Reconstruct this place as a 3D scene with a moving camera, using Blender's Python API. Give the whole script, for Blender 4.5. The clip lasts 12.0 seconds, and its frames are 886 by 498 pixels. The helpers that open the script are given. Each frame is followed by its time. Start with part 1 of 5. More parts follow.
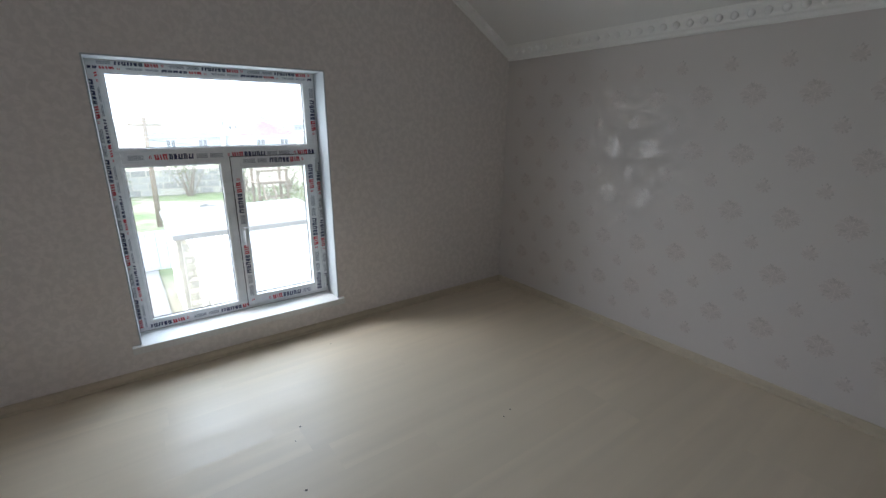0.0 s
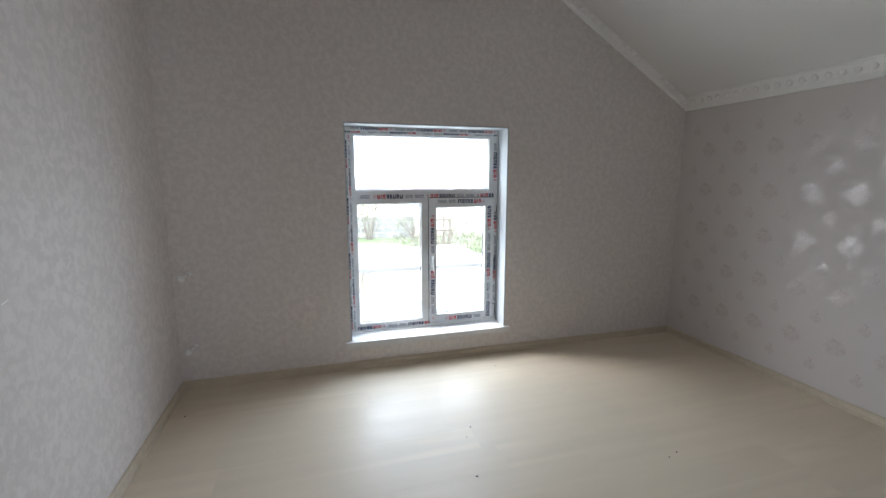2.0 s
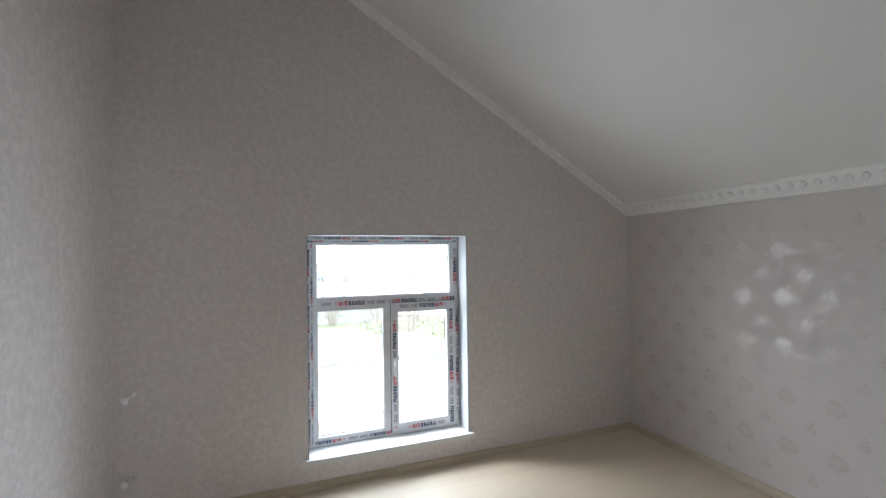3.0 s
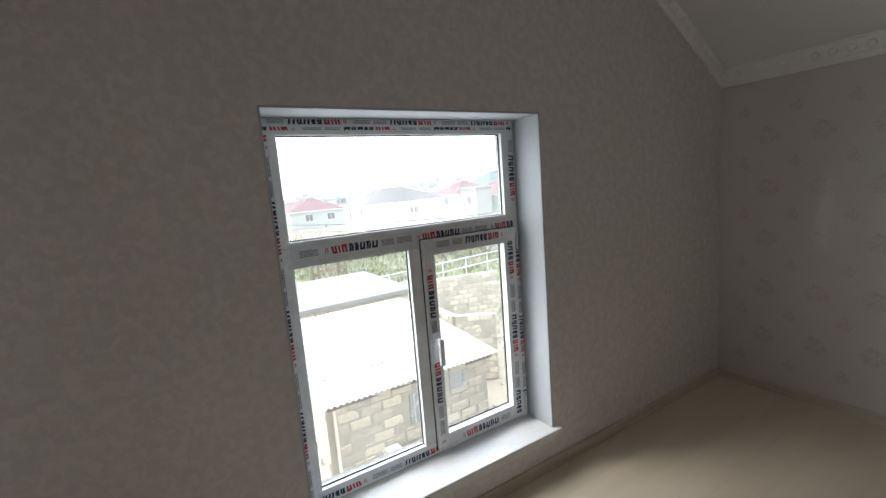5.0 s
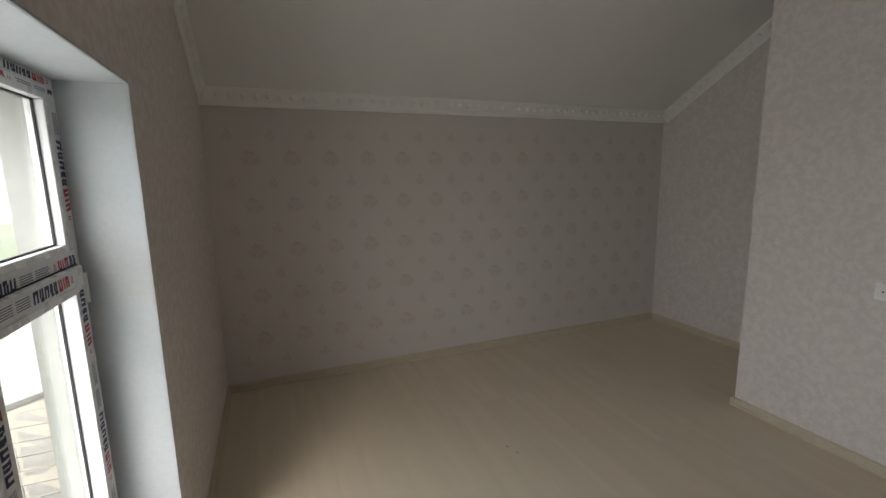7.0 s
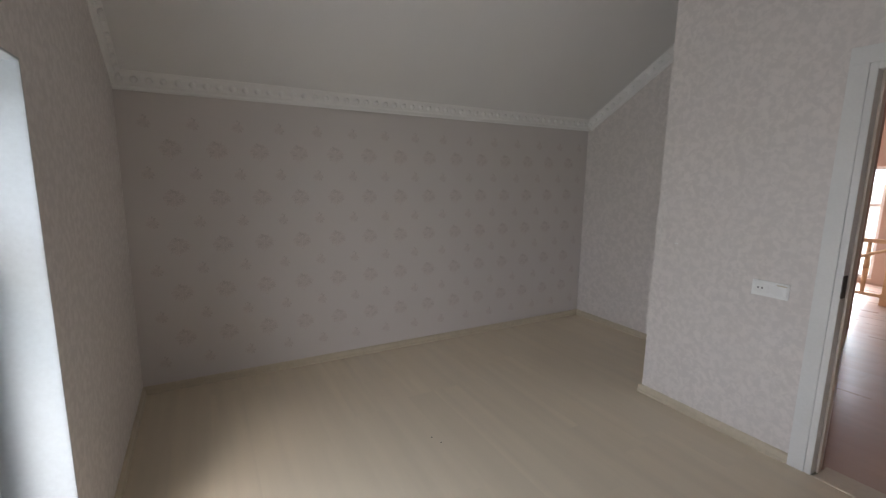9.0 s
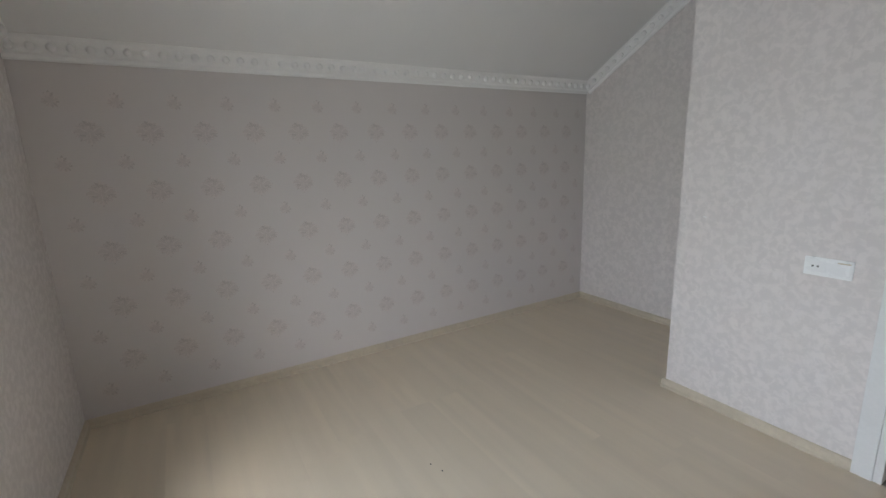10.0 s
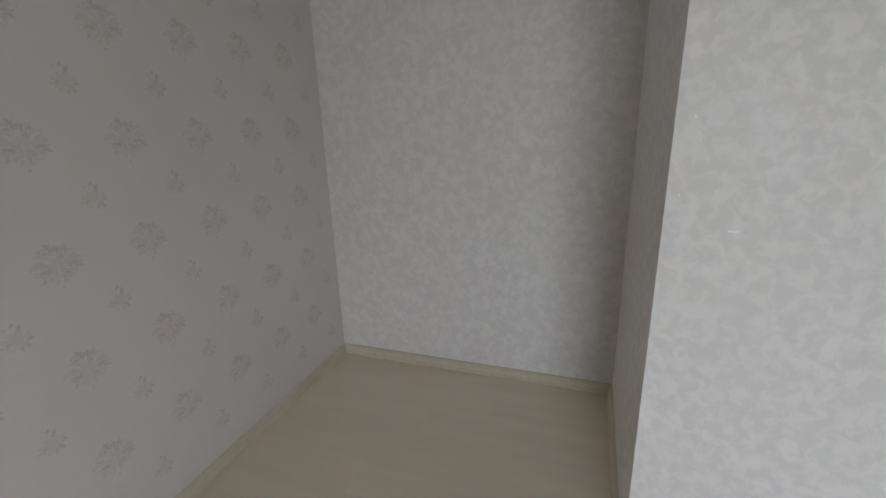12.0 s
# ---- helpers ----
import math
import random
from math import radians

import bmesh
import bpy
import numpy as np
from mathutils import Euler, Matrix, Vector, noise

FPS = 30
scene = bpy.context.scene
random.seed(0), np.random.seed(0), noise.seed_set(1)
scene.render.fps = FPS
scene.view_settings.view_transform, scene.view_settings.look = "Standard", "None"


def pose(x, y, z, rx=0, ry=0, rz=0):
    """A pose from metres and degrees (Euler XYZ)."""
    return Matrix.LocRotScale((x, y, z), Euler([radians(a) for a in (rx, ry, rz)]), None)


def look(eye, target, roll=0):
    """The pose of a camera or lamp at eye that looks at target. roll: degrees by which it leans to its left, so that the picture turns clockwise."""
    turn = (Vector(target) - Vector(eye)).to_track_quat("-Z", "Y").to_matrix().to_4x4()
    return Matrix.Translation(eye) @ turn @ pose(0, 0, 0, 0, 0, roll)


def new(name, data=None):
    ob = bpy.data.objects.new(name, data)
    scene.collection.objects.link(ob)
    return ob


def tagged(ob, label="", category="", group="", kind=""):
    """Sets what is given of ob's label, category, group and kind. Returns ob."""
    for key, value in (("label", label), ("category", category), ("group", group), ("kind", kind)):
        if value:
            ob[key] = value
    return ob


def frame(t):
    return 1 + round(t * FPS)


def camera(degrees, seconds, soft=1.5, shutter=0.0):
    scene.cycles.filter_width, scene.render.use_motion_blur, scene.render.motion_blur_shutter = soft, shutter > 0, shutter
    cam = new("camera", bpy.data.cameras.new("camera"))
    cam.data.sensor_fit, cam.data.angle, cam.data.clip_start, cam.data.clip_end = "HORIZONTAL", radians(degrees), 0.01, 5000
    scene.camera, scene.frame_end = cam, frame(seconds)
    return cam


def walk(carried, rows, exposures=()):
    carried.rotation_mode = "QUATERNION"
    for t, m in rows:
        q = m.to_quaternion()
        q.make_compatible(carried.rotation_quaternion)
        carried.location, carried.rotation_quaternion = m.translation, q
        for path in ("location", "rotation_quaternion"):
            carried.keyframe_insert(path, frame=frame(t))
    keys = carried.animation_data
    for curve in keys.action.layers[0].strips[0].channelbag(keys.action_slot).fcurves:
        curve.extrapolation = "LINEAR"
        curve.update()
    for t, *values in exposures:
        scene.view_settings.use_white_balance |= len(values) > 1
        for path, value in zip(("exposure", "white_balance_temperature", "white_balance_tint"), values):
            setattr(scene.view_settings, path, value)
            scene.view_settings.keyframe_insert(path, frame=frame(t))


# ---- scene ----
cam = camera(91.0, 12.0)
PATH = [
    (0, (-2.775, -2.848, 1.437), (-1.636, -1.304, 0.873), 0.4),
    (0.5, (-2.836, -2.906, 1.48), (-1.949, -1.161, 1.069), 1.4),
    (1, (-2.899, -2.905, 1.444), (-2.302, -1.032, 1.073), 0.6),
    (1.5, (-2.987, -2.976, 1.333), (-2.637, -1.039, 0.975), -1.5),
    (2, (-3.042, -3.099, 1.38), (-2.491, -1.205, 1.049), 0.0),
    (2.5, (-3.056, -3.181, 1.539), (-2.414, -1.287, 1.523), 0.3),
    (3, (-3.032, -3.16, 1.564), (-2.319, -1.292, 1.602), -0.8),
    (3.5, (-3.008, -2.935, 1.517), (-2.268, -1.078, 1.467), -0.1),
    (3.7, (-3.027, -2.801, 1.498), (-2.388, -0.911, 1.359), -0.0),
    (5.3, (-3.138, -1.208, 1.441), (-1.887, 0.31, 1.082), -5.7),
    (5.5, (-3.151, -1.034, 1.453), (-1.696, 0.285, 1.076), -5.2),
    (6, (-3.09, -0.67, 1.475), (-1.216, -0.055, 1.142), -2.2),
    (6.5, (-3.128, -0.413, 1.473), (-1.162, -0.587, 1.151), -0.7),
    (7, (-3.222, -0.357, 1.446), (-1.389, -1.087, 1.119), -1.0),
    (7.2, (-3.254, -0.371, 1.443), (-1.486, -1.248, 1.117), -0.7),
    (7.5, (-3.306, -0.404, 1.434), (-1.603, -1.398, 1.101), -0.4),
    (7.7, (-3.316, -0.409, 1.429), (-1.64, -1.447, 1.092), -0.5),
    (9.3, (-3.315, -0.426, 1.433), (-1.577, -1.36, 1.102), 1.0),
    (9.5, (-3.264, -0.467, 1.412), (-1.522, -1.389, 1.073), 0.9),
    (10, (-2.923, -0.633, 1.409), (-1.24, -1.627, 0.991), -1.9),
    (10.5, (-2.586, -0.914, 1.376), (-1.015, -2.05, 0.883), -4.0),
    (11, (-2.178, -1.231, 1.394), (-0.735, -2.514, 0.87), -4.2),
    (11.5, (-1.745, -1.558, 1.371), (-0.775, -3.214, 0.808), -3.1),
    (11.7, (-1.585, -1.694, 1.274), (-0.787, -3.453, 0.756), -1.8),
    (11.9, (-1.425, -1.846, 1.275), (-0.745, -3.647, 0.734), -1.7),
    (12, (-1.341, -1.926, 1.303), (-0.715, -3.737, 0.728), -1.6),
]
walk(cam, [(t, look(eye, target, roll)) for t, eye, target, roll in PATH],
     [(0.0, 1.11, 5990, 11), (0.5, 1.5, 5990, 11), (1.0, 1.6, 5920, 11), (2.0, 1.6, 6080, 12), (3.0, 1.75, 6070, 13), (3.7, 1.6, 6120, 13), (5.3, 0.5, 6600, 12), (6.0, -0.05, 6800, 11), (6.5, -0.03, 6850, 11),
      (7.0, 0.83, 7000, 13), (7.5, 1.43, 6550, 15), (9.5, 1.3, 6550, 16), (10.0, 1.83, 6160, 12), (10.5, 1.98, 5990, 9), (11.0, 1.95, 6090, 8), (12.0, 1.89, 6200, 10)])

# ---- world and sun: a bright overcast day ----
world = bpy.data.worlds.new("overcast_sky")
scene.world = world
world.use_nodes = True
wn, wl = world.node_tree.nodes, world.node_tree.links
sky = wn.new("ShaderNodeTexSky")
sky.sky_type = "NISHITA"
sky.sun_disc = False
sky.sun_elevation = radians(42)
sky.sun_rotation = radians(-60)
sky.air_density, sky.dust_density, sky.ozone_density = 1.0, 6.0, 0.6
cloud = wn.new("ShaderNodeMix")
cloud.data_type = "RGBA"
cloud.inputs["Factor"].default_value = 0.6
cloud.inputs["B"].default_value = (24.2, 26.3, 29.8, 1)
wl.new(sky.outputs["Color"], cloud.inputs["A"])
wl.new(cloud.outputs["Result"], wn["Background"].inputs["Color"])
wn["Background"].inputs["Strength"].default_value = 0.122

sun = new("sun", bpy.data.lights.new("sun", "SUN"))
sun.data.energy, sun.data.angle, sun.data.color = 0.9, radians(25), (1.0, 0.97, 0.92)
sun.matrix_world = look((-20, 10, 25), (0, 0, 0))

# the sky's light as it comes in through the two window openings
def opening_light(name, x, y, z, w, h, watts, turn, tilt=0.0):
    ob = new(name, bpy.data.lights.new(name, "AREA"))
    ob.data.shape, ob.data.size, ob.data.size_y, ob.data.energy = "RECTANGLE", w, h, watts
    ob.data.color = (0.86, 0.945, 1.0)
    ob.data.spread = radians(168)
    ob.matrix_world = pose(x, y, z, 90 - tilt, 0, turn)
    return ob


opening_light("window_light", -2.233, 0.310, 0.88, 1.15, 1.34, 7.3, 180, 2)
opening_light("hall_window_light", 0.20, -9.08, 0.86, 2.0, 1.5, 66.0, 0)


# ---- materials ----
class Nodes:
    """Short hand for building a node material."""

    def __init__(self, name, base, rough=0.6, metal=0.0):
        self.m = bpy.data.materials.new(name)
        self.m.use_nodes = True
        self.n, self.l = self.m.node_tree.nodes, self.m.node_tree.links
        self.b = self.n["Principled BSDF"]
        self.b.inputs["Base Color"].default_value = (*base, 1)
        self.b.inputs["Roughness"].default_value = rough
        self.b.inputs["Metallic"].default_value = metal
        self.base, self.rough = base, rough
        self.co = self.n.new("ShaderNodeTexCoord").outputs["Object"]

    def put(self, socket, value):
        if hasattr(value, "is_output"):
            self.l.new(value, socket)
        else:
            socket.default_value = value

    def noise(self, scale, detail=4.0, stretch=(1, 1, 1), rough=0.55, distort=0.0):
        mp = self.n.new("ShaderNodeMapping")
        mp.inputs["Scale"].default_value = stretch
        self.l.new(self.co, mp.inputs["Vector"])
        t = self.n.new("ShaderNodeTexNoise")
        t.inputs["Scale"].default_value, t.inputs["Detail"].default_value = scale, detail
        t.inputs["Roughness"].default_value, t.inputs["Distortion"].default_value = rough, distort
        self.l.new(mp.outputs["Vector"], t.inputs["Vector"])
        return t.outputs["Fac"]

    def ramp(self, value, lo, hi, a=0.0, b=1.0):
        r = self.n.new("ShaderNodeMapRange")
        r.interpolation_type = "SMOOTHSTEP"
        for key, v in (("Value", value), ("From Min", lo), ("From Max", hi), ("To Min", a), ("To Max", b)):
            self.put(r.inputs[key], v)
        return r.outputs["Result"]

    def math(self, op, a, b=0.0, c=0.0):
        r = self.n.new("ShaderNodeMath")
        r.operation = op
        for k, v in enumerate((a, b, c)):
            self.put(r.inputs[k], v)
        return r.outputs["Value"]

    def mix(self, fac, a, b):
        r = self.n.new("ShaderNodeMix")
        r.data_type = "RGBA"
        for key, v in (("Factor", fac), ("A", a), ("B", b)):
            self.put(r.inputs[key], v if hasattr(v, "is_output") or key == "Factor" else (*v, 1))
        return r.outputs["Result"]

    def mix_value(self, fac, a, b):
        return self.math("MULTIPLY_ADD", fac, self.math("SUBTRACT", b, a), a)

    def random(self):
        return self.n.new("ShaderNodeObjectInfo").outputs["Random"]

    def color(self, c):
        self.put(self.b.inputs["Base Color"], c)

    def roughness(self, c):
        self.put(self.b.inputs["Roughness"], c)

    def bump(self, height, strength=0.3, distance=0.002):
        r = self.n.new("ShaderNodeBump")
        r.inputs["Strength"].default_value, r.inputs["Distance"].default_value = strength, distance
        self.l.new(height, r.inputs["Height"])
        self.l.new(r.outputs["Normal"], self.b.inputs["Normal"])


def shade(c, k):
    return tuple(min(1.0, v * k) for v in c)


def worn(name, base, rough=0.6, fine=60.0, coarse=3.0, amount=0.12, bump=0.25, metal=0.0, depth=0.002, by_object=0.0):
    """A surface with grain and larger stains; by_object varies it from piece to piece."""
    k = Nodes(name, base, rough, metal)
    both = k.math("ADD", k.math("MULTIPLY", k.noise(fine, 5), 0.5), k.math("MULTIPLY", k.noise(coarse, 4), 0.5))
    if by_object:
        both = k.math("MULTIPLY_ADD", k.math("SUBTRACT", k.random(), 0.5), by_object, both)
    k.color(k.mix(k.ramp(both, 0.3, 0.7), shade(base, 1 - amount), shade(base, 1 + amount)))
    k.roughness(k.ramp(k.noise(coarse * 2.3, 3), 0.3, 0.7, max(0.02, rough - 0.08), min(1, rough + 0.08)))
    k.bump(k.noise(fine, 6), bump, depth)
    return k.m


def by_island(name, colours, rough=0.9):
    """One material whose pieces differ in colour, island by island."""
    k = Nodes(name, colours[0], rough)
    pick = k.n.new("ShaderNodeNewGeometry").outputs["Random Per Island"]
    c = colours[0]
    for i, other in enumerate(colours[1:], 1):
        edge = i / len(colours)
        c = k.mix(k.ramp(pick, edge - 0.01, edge + 0.01), c, other)
    k.color(c)
    k.bump(k.noise(0.6, 3), 0.2, 0.05)
    return k.m


WALLPAPER = (0.755, 0.706, 0.680)
DAMASK = (0.702, 0.655, 0.632)


def wallpaper_plain(name="mottled_wallpaper"):
    k = Nodes(name, WALLPAPER, 0.62)
    leaf = k.ramp(k.noise(28, 4, rough=0.62, distort=0.5), 0.40, 0.62)
    cloud_ = k.ramp(k.noise(3.0, 3), 0.3, 0.7)
    grain = k.noise(420, 2)
    base = k.mix(leaf, shade(WALLPAPER, 0.915), shade(WALLPAPER, 1.045))
    base = k.mix(k.math("MULTIPLY", cloud_, 0.3), base, shade(WALLPAPER, 0.96))
    base = k.mix(k.math("MULTIPLY", grain, 0.14), base, shade(WALLPAPER, 1.2))
    k.color(base)
    k.roughness(k.ramp(leaf, 0, 1, 0.7, 0.5))
    k.bump(k.math("ADD", k.math("MULTIPLY", leaf, 0.6), k.math("MULTIPLY", grain, 0.4)), 0.25, 0.0012)
    return k.m


def wallpaper_ground(name="damask_ground"):
    """The plain woven-look ground of the damask paper."""
    k = Nodes(name, DAMASK, 0.62)
    grain, cl = k.noise(420, 2), k.ramp(k.noise(2.5, 3), 0.3, 0.7)
    c = k.mix(k.math("MULTIPLY", grain, 0.16), shade(DAMASK, 0.97), shade(DAMASK, 1.13))
    k.color(k.mix(k.math("MULTIPLY", cl, 0.25), c, shade(DAMASK, 0.95)))
    k.roughness(k.ramp(cl, 0, 1, 0.58, 0.66))
    k.bump(grain, 0.12, 0.0008)
    return k.m


def satin_print(name, base, rough, level, metal):
    """The embossed satin ink of the rosettes."""
    k = Nodes(name, base, rough, metal)
    k.b.inputs["Specular IOR Level"].default_value = level
    k.color(k.mix(k.ramp(k.noise(160, 3), 0.3, 0.7), shade(base, 0.97), shade(base, 1.03)))
    k.roughness(k.ramp(k.noise(35, 3), 0.3, 0.7, rough - 0.04, rough + 0.04))
    k.bump(k.noise(300, 2), 0.1, 0.0004)
    return k.m


def laminate(name, base, gloss=0.39):
    k = Nodes(name, base, 0.34)
    # each board takes its own shift of the grain
    mp = k.n.new("ShaderNodeMapping")
    mp.inputs["Scale"].default_value = (1, 1, 1)
    k.l.new(k.co, mp.inputs["Vector"])
    comb = k.n.new("ShaderNodeCombineXYZ")
    k.l.new(k.math("MULTIPLY", k.random(), 37.0), comb.inputs["Z"])
    k.l.new(comb.outputs[0], mp.inputs["Location"])
    k.co = mp.outputs["Vector"]
    grain = k.noise(2.6, 3, (0.22, 5, 1), 0.45, 0.0)
    veil = k.noise(1.3, 3)
    c = k.mix(k.ramp(grain, 0.25, 0.75), shade(base, 0.91), shade(base, 1.03))
    c = k.mix(k.math("MULTIPLY", k.ramp(veil, 0.35, 0.7), 0.45), c, shade(base, 0.90))
    blot = k.ramp(k.noise(4.5, 4, (0.3, 1.6, 1), 0.6), 0.50, 0.75)
    c = k.mix(k.math("MULTIPLY", blot, 0.35), c, shade(base, 0.84))
    c = k.mix(k.math("MULTIPLY", k.random(), 0.6), c, shade(base, 0.92))
    k.color(c)
    smear = k.ramp(k.noise(2.2, 5, (0.5, 1.6, 1), 0.6, 0.5), 0.40, 0.70)
    stain = k.math("MULTIPLY", k.ramp(k.noise(14, 6, rough=0.65), 0.60, 0.68), k.ramp(k.noise(1.4, 3), 0.48, 0.60))
    smear = k.math("MULTIPLY_ADD", stain, 1.6, smear)
    k.roughness(k.math("MULTIPLY_ADD", smear, 0.17, k.math("MULTIPLY_ADD", grain, 0.14, gloss - 0.05)))
    k.bump(k.noise(120, 3, (0.15, 1, 1)), 0.05, 0.0003)
    return k.m


def glass(name, dust):
    """A thin dusty pane: clear, with a faint film of dirt."""
    k = Nodes(name, (1, 1, 1), 0.0)
    out = k.n["Material Output"]
    clear = k.n.new("ShaderNodeBsdfTransparent")
    clear.inputs["Color"].default_value = (0.95, 0.97, 0.965, 1)
    gloss = k.n.new("ShaderNodeBsdfGlossy")
    gloss.inputs["Roughness"].default_value = 0.02
    weight = k.n.new("ShaderNodeLayerWeight")
    weight.inputs["Blend"].default_value = 0.5
    shine = k.math("MULTIPLY_ADD", k.math("POWER", weight.outputs["Facing"], 5.0), 0.9, 0.035)
    one = k.n.new("ShaderNodeMixShader")
    k.l.new(shine, one.inputs[0])
    k.l.new(clear.outputs[0], one.inputs[1])
    k.l.new(gloss.outputs[0], one.inputs[2])
    dirt = k.n.new("ShaderNodeBsdfTranslucent")
    dirt.inputs["Color"].default_value = (0.75, 0.75, 0.72, 1)
    two = k.n.new("ShaderNodeMixShader")
    streak = k.ramp(k.noise(6, 6, (1, 1, 0.35), 0.65, 0.5), 0.3, 0.8, dust * 0.4, dust)
    k.l.new(streak, two.inputs[0])
    k.l.new(one.outputs[0], two.inputs[1])
    k.l.new(dirt.outputs[0], two.inputs[2])
    k.l.new(two.outputs[0], out.inputs["Surface"])
    return k.m


def ground_material():
    k = Nodes("yard_ground", (0.3, 0.27, 0.2), 0.95)
    patch = k.noise(0.10, 4, rough=0.6)
    sep = k.n.new("ShaderNodeSeparateXYZ")
    k.l.new(k.co, sep.inputs[0])
    far_ = k.ramp(k.math("MULTIPLY_ADD", k.math("SUBTRACT", patch, 0.5), 20.0, sep.outputs["Y"]), 6.5, 12.0)
    beyond = k.ramp(k.math("MULTIPLY_ADD", k.math("SUBTRACT", patch, 0.5), 10.0, sep.outputs["Y"]), 27.0, 33.0, 1.0, 0.15)
    far_ = k.math("MULTIPLY", far_, beyond)
    near_dirt = k.mix(k.ramp(k.noise(1.2, 6), 0.35, 0.65), (0.30, 0.26, 0.19), (0.39, 0.345, 0.265))
    grass_ = k.mix(k.ramp(k.noise(3.0, 6, rough=0.7), 0.3, 0.7), (0.09, 0.135, 0.042), (0.17, 0.205, 0.085))
    mixed = k.mix(k.math("MULTIPLY", far_, k.ramp(k.noise(0.22, 5), 0.30, 0.46)), near_dirt, grass_)
    k.color(k.mix(k.ramp(k.noise(0.6, 5), 0.60, 0.68, 0, 0.45), mixed, (0.28, 0.235, 0.17)))
    k.bump(k.noise(9, 8), 0.7, 0.06)
    return k.m


